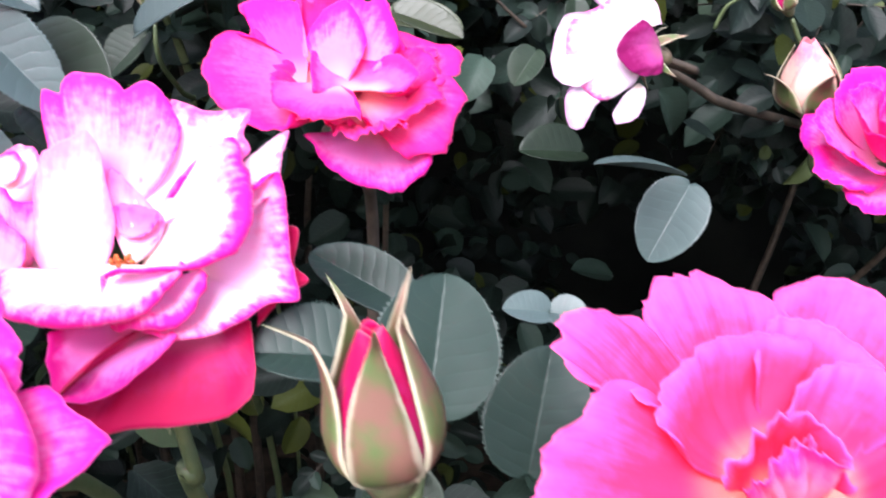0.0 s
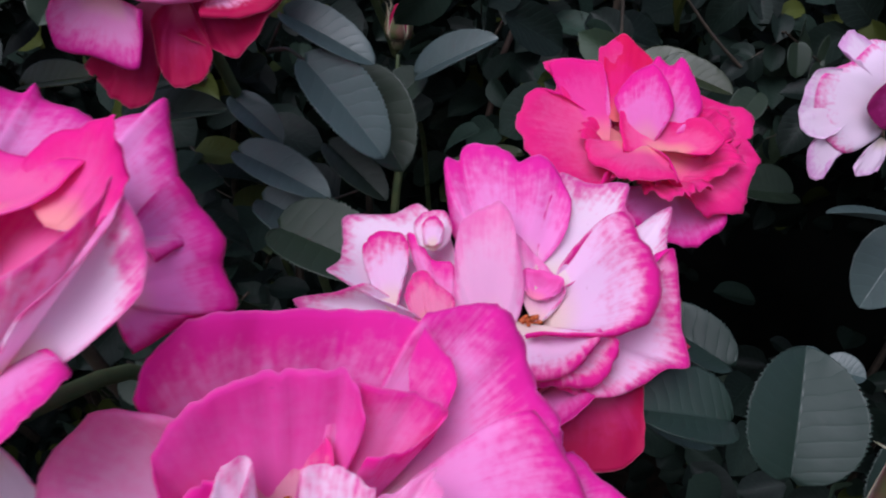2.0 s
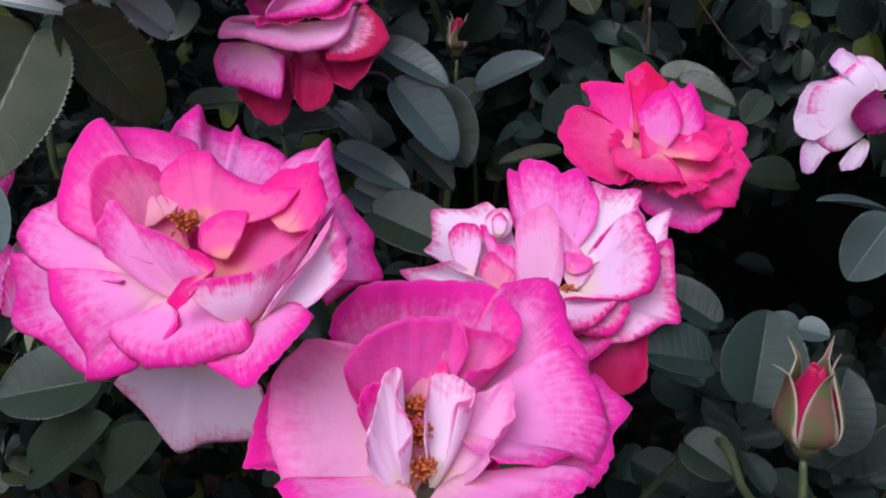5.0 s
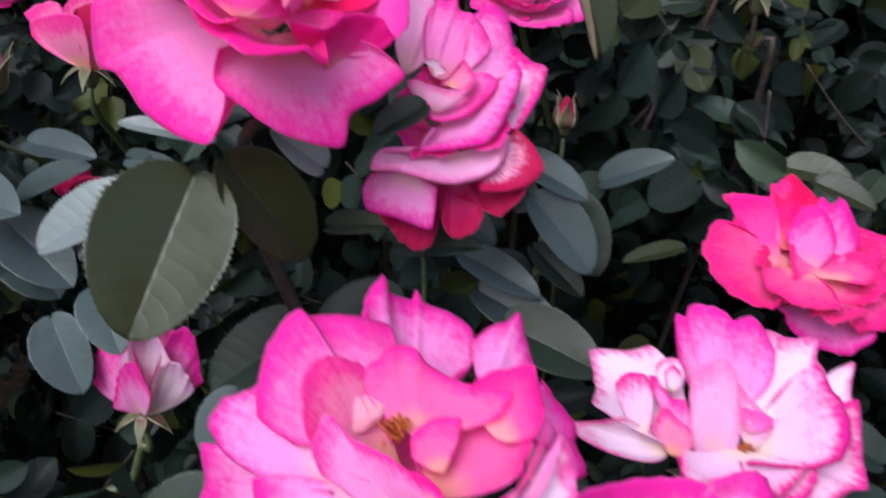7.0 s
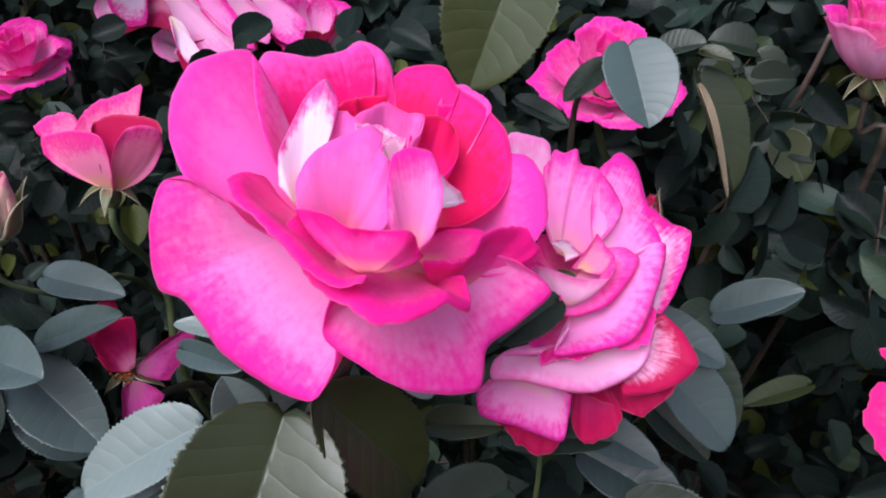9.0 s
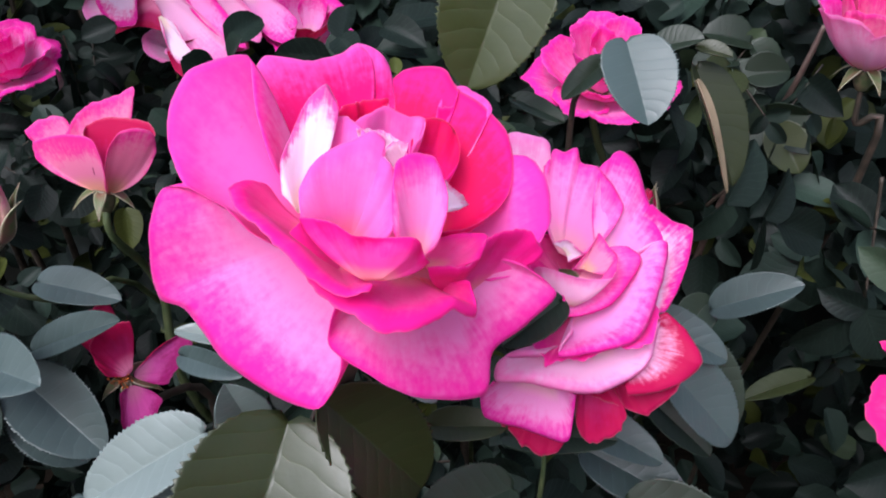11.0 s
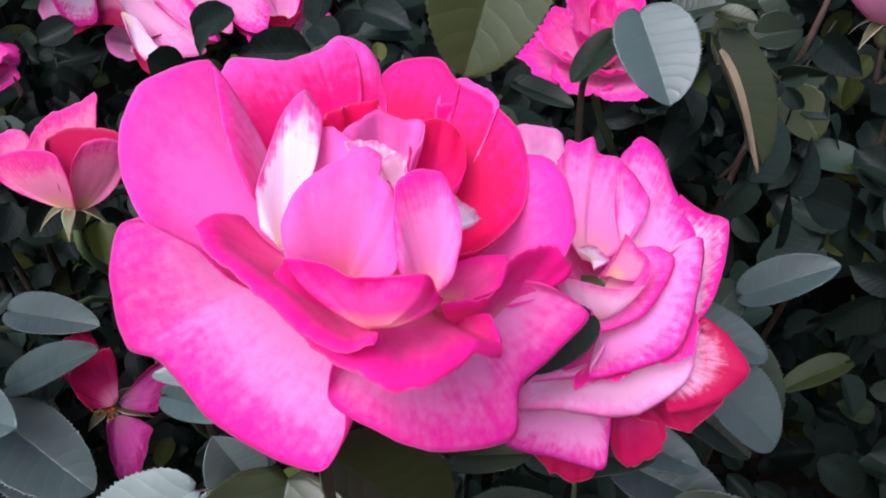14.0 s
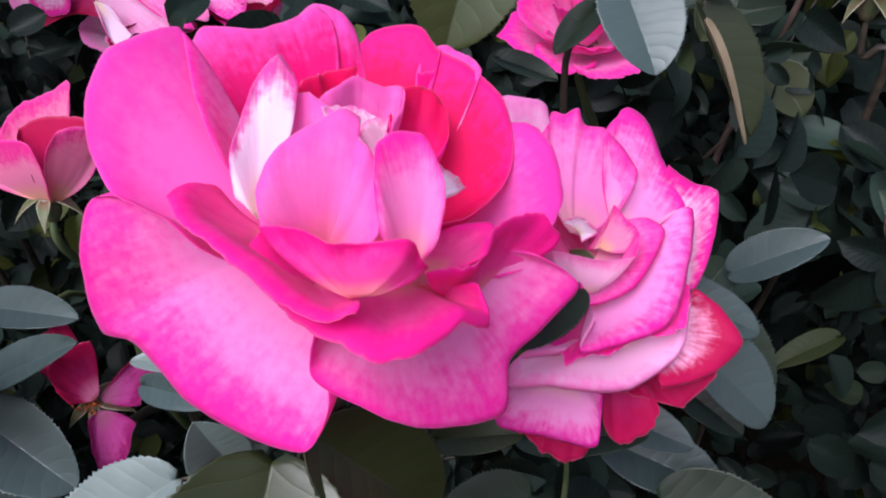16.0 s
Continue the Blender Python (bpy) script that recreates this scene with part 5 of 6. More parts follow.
petal(rose_d, (0.2, -14.4, 5.0), [(-12.8, -22.4, 18.0), (-20.8, -26.4, 11.0), (-24.8, -28.4, 2.0), (-16.8, -26.4, -7.0), (-6.8, -22.4, -10.0), (3.2, -16.4, -8.0)], PLUM, PLUM, belly=3, roll=0.5, cup=0, ruffle=0.5, face=1)
petal(rose_d, (-4.8, -2.4, 13.0), [(4.2, 3.6, 15.0), (-0.8, 5.6, 26.0), (-11.8, 3.6, 33.0), (-23.8, -0.4, 32.0), (-20.8, -4.4, 18.0)], LILAC, WHITE, belly=3, roll=0.5, cup=0, ruffle=0.6, face=1)

rose_m = rose("spent rose with a few dark crimson petals", -0.4344, 0.4224, 1.0112, (0.0, -0.5, 0.85))
petal(rose_m, (1.8, -2.4, 5.5), [(-13.5, 12.0, 42.5), (-20.0, 8.7, 40.7), (-25.5, 4.5, 38.0), (-28.1, -0.0, 34.9), (-28.2, -4.2, 31.7), (-24.9, -7.5, 28.8), (-20.1, -9.6, 26.7)], CRIMSON, PLUM, belly=3, roll=1)
petal(rose_m, (4.6, -7.2, 8.9), [(6.0, -2.4, 41.1), (-0.0, -7.5, 41.8), (-5.4, -12.8, 40.3), (-8.2, -16.8, 36.0), (-8.8, -19.5, 29.9), (-6.4, -20.1, 22.2), (-2.5, -19.2, 15.0)], CRIMSON, CRIMSON, belly=3, roll=1)
petal(rose_m, (4.6, -2.4, 6.0), [(19.4, 4.8, 22.8), (26.3, 9.9, 27.2), (32.3, 12.9, 29.4), (35.2, 12.0, 27.5), (35.5, 8.1, 22.7), (32.3, 0.9, 14.7), (27.4, -7.2, 6.1)], PLUM, CRIMSON, belly=3, roll=1)
petal(rose_m, (4.9, -7.2, 1.4), [(1.8, -14.4, -0.3), (3.5, -18.3, -16.0), (6.7, -21.1, -28.4), (11.2, -21.6, -32.2), (16.3, -20.2, -29.0), (21.5, -16.5, -17.0), (25.8, -12.0, -1.6)], PLUM, PLUM, belly=3, roll=1)

rose_g = rose("half-open pale pink rose nodding on a green stalk", -0.374, 0.36, 0.9206, (0.02, -0.2, 0.97))
petal(rose_g, (0.0, 0.0, 1.3), [(-32.0, 0.0, 17.5), (-30.5, -0.6, 31.2), (-26.5, -2.2, 44.9), (-20.1, -4.8, 54.7), (-12.3, -7.9, 60.6), (-3.9, -11.4, 60.7), (3.5, -14.4, 56.9)], CREAM, BLUSH, belly=5, roll=0.5, cup=0, face=1)
petal(rose_g, (1.4, -2.4, 3.2), [(-8.3, -14.4, 39.1), (-3.0, -14.1, 52.3), (3.9, -14.1, 63.9), (11.2, -14.4, 69.7), (18.2, -15.0, 70.4), (23.8, -15.9, 64.6), (27.5, -16.8, 55.4)], PEACH, LILAC, belly=5, roll=0.5, cup=0, face=1)
petal(rose_g, (2.6, -2.4, 3.4), [(18.4, -16.8, 45.9), (23.0, -15.0, 61.6), (28.4, -12.5, 73.1), (33.2, -9.6, 75.1), (37.3, -6.7, 69.6), (39.6, -4.2, 55.0), (40.5, -2.4, 37.2)], BLUSH, BLUSH, belly=5, roll=0.5, cup=0, face=1)
petal(rose_g, (0.9, -4.8, 4.7), [(-11.7, -14.4, 14.4), (-7.7, -16.8, 31.3), (-2.2, -19.4, 46.2), (3.8, -21.6, 53.4), (9.7, -23.3, 54.3), (14.7, -24.0, 46.6), (18.2, -24.0, 34.8)], CREAM, BLUSH, belly=4, roll=0, cup=0, face=1)
petal(rose_g, (4.1, -2.4, 3.8), [(16.7, -21.6, 31.1), (20.4, -22.8, 44.2), (25.2, -23.0, 54.9), (30.1, -21.6, 58.7), (34.6, -19.1, 56.9), (38.2, -15.6, 47.9), (40.4, -12.0, 35.9)], PEACH, LILAC, belly=4, roll=0, cup=0, face=1)
petal(rose_g, (-2.6, 4.8, -0.3), [(-22.6, 7.2, 39.7), (-18.3, 10.5, 46.7), (-11.6, 13.3, 53.4), (-3.1, 14.4, 57.6), (6.0, 14.2, 59.5), (14.7, 12.3, 58.2), (21.4, 9.6, 55.0)], CREAM, BLUSH, belly=4, roll=0.5, face=-1)

# ---- buds and half-hidden roses ----
bud("red rosebud in green sepals with long tips", (0.0162, 0.1560, 1.0570), (0.0120, 0.1540, 1.0820), 8.8, SCARLET, CRIMSON, 1.2)
bud("tiny green rosebud on a thin stalk", (-0.1447, 0.5352, 1.0973), (-0.1458, 0.5328, 1.1186), 7.8, CRIMSON, CRIMSON, 1.1)
bud("plump peach rosebud with short sepals", (0.2185, 0.4860, 1.0767), (0.2042, 0.4704, 1.1104), 15.6, PEACH, PEACH, 0.9)
bud("peach rosebud wrapped in pale sepals", (-0.4832, 0.3960, 1.1050), (-0.4740, 0.3912, 1.1400), 9.0, PEACH, PEACH, 0.9)
bud("small magenta rosebud on an arching stalk", (0.2061, 0.5100, 1.1248), (0.1959, 0.5040, 1.1377), 6.0, CRIMSON, CRIMSON, 0.8)
rose_y = rose("cerise pink rose half hidden in leaves", 0.2395, 0.432, 1.0591, (-0.3, -0.5, 0.8))
rose_t = rose("half-open salmon pink rose upright on a brown stem", -0.034, 0.548, 1.197, (-0.10, -0.18, 0.98))
rose_r = rose("pink rose with rolled petals among dark leaves", -0.6177, 0.624, 1.1304, (0.1, -0.4, 0.9))
rose_u = rose("overblown rose with pale crimson-edged petals", -0.4869, 0.672, 1.1514, (0.1, -0.5, 0.85))
rose_v = rose("overblown pink rose with ragged petals", -0.4026, 0.684, 1.1637, (0.1, -0.5, 0.85))
rose_q = rose("pink rose shaded behind rose leaves", -0.1821, 0.54, 1.1745, (0.0, -0.5, 0.85))
calyx(rose_h)
stalk(rose_h, [(-0.2648, 0.2568, 1.1444), (-0.2672, 0.2784, 1.0961), (-0.2443, 0.3096, 1.0078)], 1.9, STEM_BROWN)
calyx(rose_t)
stalk(rose_t, [(-0.0290, 0.5560, 1.1640), (-0.0150, 0.5680, 1.1250)], 1.4, STEM_BROWN)
tube("twig", [(-0.047, 0.598, 1.214), (-0.052, 0.600, 1.190), (-0.058, 0.610, 1.160), (-0.069, 0.620, 1.129), (-0.083, 0.620, 1.083), (-0.090, 0.640, 1.020)], [0.0014, 0.0019, 0.0021, 0.0022, 0.0024, 0.0026], STEM_ROSY, rose_bush)
calyx(rose_d)
stalk(rose_d, [(0.1410, 0.5100, 1.0901), (0.1715, 0.5280, 1.0756), (0.1982, 0.5460, 1.0646), (0.3100, 0.6600, 1.0357), (0.5041, 0.7800, 0.9898)], 1.9, STEM_BROWN)
calyx(rose_g)
stalk(rose_g, [(-0.3805, 0.3672, 0.8916), (-0.3932, 0.3744, 0.8557), (-0.4163, 0.3840, 0.8079)], 1.9, STEM_GREEN)
calyx(rose_b)
stalk(rose_b, [(-0.0534, 0.2880, 0.9577), (-0.0585, 0.3120, 0.9279)], 1.9, STEM_GREEN)

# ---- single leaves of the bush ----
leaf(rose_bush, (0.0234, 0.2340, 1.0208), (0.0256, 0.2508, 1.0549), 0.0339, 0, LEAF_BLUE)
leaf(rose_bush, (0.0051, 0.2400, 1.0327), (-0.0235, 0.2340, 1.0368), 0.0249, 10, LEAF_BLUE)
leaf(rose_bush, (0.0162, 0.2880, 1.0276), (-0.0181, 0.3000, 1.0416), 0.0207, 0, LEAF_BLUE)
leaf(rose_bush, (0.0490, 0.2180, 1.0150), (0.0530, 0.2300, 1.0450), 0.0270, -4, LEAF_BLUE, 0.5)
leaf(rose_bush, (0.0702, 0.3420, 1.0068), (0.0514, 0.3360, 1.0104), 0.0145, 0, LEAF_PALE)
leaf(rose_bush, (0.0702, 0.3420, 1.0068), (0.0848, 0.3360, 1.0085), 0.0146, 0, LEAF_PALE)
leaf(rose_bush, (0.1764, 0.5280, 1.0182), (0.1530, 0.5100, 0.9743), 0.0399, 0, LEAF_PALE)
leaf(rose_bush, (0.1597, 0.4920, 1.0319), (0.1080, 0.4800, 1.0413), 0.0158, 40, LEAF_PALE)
leaf(rose_bush, (0.1154, 0.5640, 1.0254), (0.0749, 0.5460, 1.0300), 0.0308, 0, LEAF)
leaf(rose_bush, (0.0794, 0.5640, 1.0865), (0.0666, 0.5520, 1.0666), 0.0213, 0, LEAF)
leaf(rose_bush, (-0.0022, 0.4320, 1.1105), (0.0299, 0.4200, 1.1043), 0.0181, 0, LEAF_OLIVE)
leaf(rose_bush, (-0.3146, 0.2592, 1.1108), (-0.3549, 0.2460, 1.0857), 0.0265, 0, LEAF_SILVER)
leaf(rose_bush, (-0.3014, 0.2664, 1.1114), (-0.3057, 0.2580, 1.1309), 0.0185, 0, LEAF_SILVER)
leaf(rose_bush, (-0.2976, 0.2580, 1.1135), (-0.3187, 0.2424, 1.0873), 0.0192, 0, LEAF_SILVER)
leaf(rose_bush, (-0.2815, 0.2472, 1.1288), (-0.2894, 0.2040, 1.0771), 0.0524, -17, LEAF_GLOSSY, 0.5)
leaf(rose_bush, (-0.2710, 0.2496, 1.1361), (-0.2383, 0.2664, 1.0927), 0.0336, 0, LEAF_OLIVE)
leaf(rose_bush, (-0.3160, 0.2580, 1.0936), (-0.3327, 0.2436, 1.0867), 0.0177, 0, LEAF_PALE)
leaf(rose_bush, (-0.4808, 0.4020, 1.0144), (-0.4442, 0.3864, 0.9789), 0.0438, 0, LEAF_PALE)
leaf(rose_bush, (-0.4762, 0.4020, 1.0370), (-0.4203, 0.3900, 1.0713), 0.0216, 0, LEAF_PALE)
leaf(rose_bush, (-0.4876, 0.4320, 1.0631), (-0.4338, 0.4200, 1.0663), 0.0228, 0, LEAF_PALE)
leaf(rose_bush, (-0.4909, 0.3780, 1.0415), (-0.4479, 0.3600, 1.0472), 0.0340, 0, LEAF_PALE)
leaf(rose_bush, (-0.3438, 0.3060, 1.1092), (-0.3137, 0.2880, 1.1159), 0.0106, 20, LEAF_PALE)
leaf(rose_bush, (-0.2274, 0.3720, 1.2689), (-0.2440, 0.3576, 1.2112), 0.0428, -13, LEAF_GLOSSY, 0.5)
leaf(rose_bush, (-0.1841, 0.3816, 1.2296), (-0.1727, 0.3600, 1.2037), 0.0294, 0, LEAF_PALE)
leaf(rose_bush, (-0.1906, 0.3816, 1.2219), (-0.2068, 0.3696, 1.2082), 0.0116, 0, LEAF)
leaf(rose_bush, (-0.1713, 0.3960, 1.2257), (-0.1534, 0.3900, 1.2328), 0.0136, 0, LEAF)
leaf(rose_bush, (-0.1533, 0.4020, 1.2263), (-0.1395, 0.3960, 1.2254), 0.0081, 0, LEAF_OLIVE)
leaf(rose_bush, (-0.1525, 0.4020, 1.2179), (-0.1277, 0.3900, 1.1728), 0.0257, -20, LEAF_OLIVE)
leaf(rose_bush, (-0.1540, 0.3830, 1.2150), (-0.1300, 0.3850, 1.1710), 0.0071, -30, LEAF_TAN)
leaf(rose_bush, (-0.2272, 0.3960, 1.1998), (-0.2046, 0.3840, 1.1956), 0.0103, 0, LEAF)
leaf(rose_bush, (-0.2008, 0.2928, 1.1573), (-0.2188, 0.2784, 1.1466), 0.0154, 0, LEAF)
leaf(rose_bush, (-0.2384, 0.2748, 1.1298), (-0.2569, 0.2652, 1.1468), 0.0181, 0, LEAF_SILVER)
leaf(rose_bush, (-0.2928, 0.2892, 1.1303), (-0.3341, 0.2820, 1.1359), 0.0102, 0, LEAF_SILVER)
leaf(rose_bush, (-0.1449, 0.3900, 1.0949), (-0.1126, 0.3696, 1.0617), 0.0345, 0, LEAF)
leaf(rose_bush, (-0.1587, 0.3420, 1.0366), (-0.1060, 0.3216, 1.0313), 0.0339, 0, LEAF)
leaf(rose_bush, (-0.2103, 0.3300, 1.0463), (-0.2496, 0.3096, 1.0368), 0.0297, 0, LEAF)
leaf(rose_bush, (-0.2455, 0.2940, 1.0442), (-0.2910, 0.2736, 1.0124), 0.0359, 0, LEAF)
leaf(rose_bush, (-0.2673, 0.2580, 1.0254), (-0.2766, 0.2400, 0.9995), 0.0223, 0, LEAF_PALE)
leaf(rose_bush, (-0.4826, 0.3960, 1.0231), (-0.4286, 0.3780, 0.9946), 0.0407, 0, LEAF_PALE)
leaf(rose_bush, (-0.4313, 0.3600, 0.9806), (-0.4037, 0.3420, 0.9426), 0.0340, 0, LEAF_PALE)
leaf(rose_bush, (-0.3915, 0.3480, 1.0130), (-0.3662, 0.3240, 0.9887), 0.0285, 0, LEAF_PALE)
leaf(rose_bush, (-0.1770, 0.3780, 1.0360), (-0.1274, 0.3600, 1.0259), 0.0297, 0, LEAF_PALE)
leaf(rose_bush, (-0.2640, 0.2460, 0.9698), (-0.3058, 0.2280, 0.9637), 0.0368, 0, LEAF)
leaf(rose_bush, (-0.2988, 0.2400, 0.9138), (-0.2531, 0.2280, 0.9618), 0.0306, 0, LEAF)
leaf(rose_bush, (-0.2523, 0.2280, 0.9298), (-0.2228, 0.2220, 0.9659), 0.0266, 0, LEAF)
leaf(rose_bush, (-0.0138, 0.2940, 1.0122), (0.0145, 0.2760, 1.0034), 0.0258, 0, LEAF_BLUE)
leaf(rose_bush, (-0.1536, 0.3504, 1.1050), (-0.1170, 0.3480, 1.0716), 0.0276, 0, LEAF_PALE)
leaf(rose_bush, (-0.1653, 0.3600, 1.1211), (-0.1261, 0.3540, 1.1084), 0.0197, 0, LEAF_PALE)
leaf(rose_bush, (-0.1885, 0.3780, 1.0569), (-0.1431, 0.3600, 1.0487), 0.0214, 0, LEAF_PALE)
leaf(rose_bush, (-0.1510, 0.3900, 1.0626), (-0.1197, 0.3720, 1.0466), 0.0185, 0, LEAF)
leaf(rose_bush, (-0.1982, 0.3960, 1.0776), (-0.1711, 0.3840, 1.0637), 0.0161, 0, LEAF_PALE)
leaf(rose_bush, (-0.1183, 0.4320, 1.0923), (-0.0827, 0.4200, 1.1172), 0.0213, 0, LEAF_PALE)
leaf(rose_bush, (-0.1174, 0.4440, 1.0917), (-0.1337, 0.4320, 1.0726), 0.0201, 0, LEAF)
tube("twig", [(-0.1733, 0.3660, 1.1047), (-0.1629, 0.3576, 1.1077), (-0.1536, 0.3504, 1.1050)], [0.0012, 0.0009, 0.0006], STEM_BROWN, rose_bush)
tube("twig", [(-0.1733, 0.3660, 1.1047), (-0.1653, 0.3600, 1.1211)], [0.0010, 0.0005], STEM_BROWN, rose_bush)
leaf(rose_bush, (-0.0072, 0.4800, 1.1042), (0.0306, 0.4680, 1.1050), 0.0227, 0, LEAF_OLIVE)
leaf(rose_bush, (-0.0631, 0.4320, 1.0590), (-0.0988, 0.4140, 1.0544), 0.0141, 20, LEAF_OLIVE)
leaf(rose_bush, (0.0087, 0.2640, 0.9777), (0.0309, 0.2520, 0.9726), 0.0236, 0, LEAF)
leaf(rose_bush, (0.0863, 0.2520, 1.0141), (0.0619, 0.2400, 0.9917), 0.0267, 0, LEAF)
leaf(rose_bush, (-0.2156, 0.3240, 1.0786), (-0.1732, 0.3120, 1.0918), 0.0171, 0, LEAF)
leaf(rose_bush, (-0.2506, 0.3000, 1.0870), (-0.2660, 0.2880, 1.0824), 0.0137, 0, LEAF_PALE)
leaf(rose_bush, (-0.2447, 0.3060, 1.0906), (-0.2154, 0.3000, 1.1000), 0.0139, 0, LEAF_OLIVE)
leaf(rose_bush, (-0.3053, 0.3120, 1.1037), (-0.3107, 0.3000, 1.1092), 0.0112, 0, LEAF_OLIVE)
tube("twig", [(-0.2000, 0.4020, 1.1616), (-0.2017, 0.3900, 1.1910), (-0.2006, 0.3840, 1.2070), (-0.1922, 0.3816, 1.2204), (-0.1841, 0.3816, 1.2292)], [0.0016, 0.0014, 0.0012, 0.0010, 0.0008], STEM_BROWN, rose_bush)
tube("twig", [(-0.2740, 0.2568, 1.1308), (-0.2793, 0.2472, 1.1223), (-0.2970, 0.2568, 1.1164), (-0.3163, 0.2604, 1.1088)], [0.0010, 0.0008, 0.0007, 0.0005], STEM_BROWN, rose_bush)
tube("twig", [(-0.2970, 0.2568, 1.1164), (-0.3005, 0.2640, 1.1132)], [0.0009, 0.0004], STEM_BROWN, rose_bush)
tube("twig", [(-0.0963, 0.6000, 1.0878), (-0.0839, 0.5880, 1.1128), (-0.0776, 0.5820, 1.1433)], [0.0014, 0.0010, 0.0007], STEM_BROWN, rose_bush)
tube("twig", [(0.0767, 0.6000, 1.0964), (0.0486, 0.5880, 1.1183), (0.0127, 0.5760, 1.1540)], [0.0013, 0.0010, 0.0006], STEM_BROWN, rose_bush)
tube("twig", [(0.1746, 0.5280, 1.1095), (0.1779, 0.5220, 1.1226), (0.1885, 0.5160, 1.1289), (0.2030, 0.5124, 1.1267)], [0.0012, 0.0010, 0.0008, 0.0006], STEM_GREEN, rose_bush)
tube("twig", [(-0.0170, 0.5280, 1.1408), (-0.0129, 0.5280, 1.1095), (-0.0081, 0.5160, 1.0322)], [0.0012, 0.0009, 0.0006], STEM_BROWN, rose_bush)
tube("twig", [(-0.1984, 0.3240, 1.0485), (-0.1993, 0.3144, 1.0778), (-0.2041, 0.3144, 1.0991)], [0.0012, 0.0009, 0.0006], STEM_GREEN, rose_bush)

# rings of petals of the half-hidden roses
whorl(rose_t, 29, 40, 5, PINK, PALE, turn=0.4, belly=9, roll=2, ruffle=0.7, slack=8)
whorl(rose_t, 22, 47, 5, PINK, SALMON, turn=1.0, belly=8, roll=1, ruffle=0.7)
whorl(rose_t, 13, 48, 4, ROSY, SALMON, turn=0.3, belly=5, roll=1, ruffle=0.8)
for r0, mats in ((rose_y, (PINK, HOT)), (rose_r, (BLUSH, PINK)), (rose_q, (ROSE, BLUSH))):
    whorl(r0, 40, 20, 6, *mats, turn=0.3, belly=5, roll=3, ruffle=0.8, slack=18)
    whorl(r0, 30, 34, 5, *mats, turn=0.9, belly=7, roll=2, ruffle=0.8, slack=12)
    whorl(r0, 18, 38, 4, *mats, turn=0.2, belly=5, roll=1)
    whorl(r0, 9, 38, 3, *mats, turn=1.2, belly=3, roll=0.5)
petal(rose_v, (-123.4, -20.0, 41.3), [(-100.4, -40.0, 10.3), (-85.4, -44.0, -0.7), (-61.4, -50.0, -11.7), (-40.4, -50.0, -7.7), (-48.4, -48.0, 5.3), (-83.4, -35.0, 29.3)], PALE, BLUSH, belly=3, roll=1.5, cup=0, ruffle=0.6, face=-1)
petal(rose_v, (-111.4, -15.0, 45.3), [(-83.4, -30.0, 29.3), (-62.4, -44.0, 11.3), (-43.4, -49.0, 2.3), (-31.4, -50.0, -0.7), (-40.4, -44.0, 13.3), (-61.4, -34.0, 31.3), (-86.4, -22.0, 40.3)], BLUSH, PINK, belly=3, roll=1.5, cup=0, ruffle=0.6, face=-1)
petal(rose_v, (-87.4, -10.0, 43.3), [(-62.4, -27.0, 30.3), (-49.4, -37.0, 16.3), (-34.4, -42.0, 5.3), (-23.4, -42.0, 4.3), (-26.4, -38.0, 18.3), (-42.4, -30.0, 32.3)], PALE, PINK, belly=3, roll=1.5, cup=0, ruffle=0.6, face=-1)
petal(rose_v, (-98.4, -47.0, 17.3), [(-92.4, -54.0, 10.3), (-89.4, -57.0, -0.7), (-82.4, -58.0, -12.7), (-71.4, -58.0, -15.7), (-68.4, -56.0, -9.7), (-75.4, -55.0, 0.3), (-83.4, -52.0, 12.3)], WHITE, BICOLOUR, belly=2, roll=1, cup=0, ruffle=0.6, face=-1)
petal(rose_v, (-85.4, -44.0, -2.7), [(-93.4, -50.0, -7.7), (-87.4, -52.0, -20.7), (-76.4, -52.0, -26.7), (-61.4, -50.0, -16.7), (-67.4, -48.0, -7.7)], CRIMSON, CRIMSON, belly=2, roll=1, cup=0, ruffle=0.6, face=-1)
petal(rose_v, (-106.4, -35.0, 25.3), [(-125.4, -40.0, 29.3), (-152.4, -44.0, 1.3), (-146.4, -44.0, -1.7), (-117.4, -44.0, 8.3), (-96.4, -42.0, 5.3)], CRIMSON, CRIMSON, belly=2, roll=1, cup=0, ruffle=0.8, face=-1)
petal(rose_v, (-52.4, -5.0, 37.3), [(-39.4, -24.0, 23.3), (-29.4, -32.0, 13.3), (-15.4, -36.0, 4.3), (-2.4, -36.0, 3.3), (0.6, -30.0, 19.3), (-20.4, -20.0, 33.3)], BLUSH, CRIMSON, belly=3, roll=1.5, cup=0, ruffle=0.8, face=-1)
petal(rose_u, (-49.1, -22.0, 51.6), [(-62.1, -37.0, 37.6), (-53.1, -43.0, 27.6), (-41.1, -45.0, 21.6), (-29.1, -43.0, 24.6), (-32.1, -32.0, 39.6)], BICOLOUR, CRIMSON, belly=3, roll=1.5, cup=0, ruffle=0.6, face=-1)
petal(rose_u, (-63.1, -12.0, 47.6), [(-73.1, -28.0, 40.6), (-75.1, -34.0, 28.6), (-68.1, -36.0, 20.6), (-52.1, -36.0, 22.6), (-51.1, -28.0, 37.6)], PALE, CRIMSON, belly=3, roll=1.5, cup=0, ruffle=0.6, face=-1)
for r0, mats in ((rose_u, (PALE, CRIMSON)), (rose_v, (BLUSH, CRIMSON))):
    whorl(r0, 36, 22, 5, *mats, turn=0.1, belly=6, roll=3, ruffle=0.8, slack=12)
    whorl(r0, 20, 32, 4, *mats, turn=0.6, belly=4, roll=1, ruffle=0.9, slack=6)
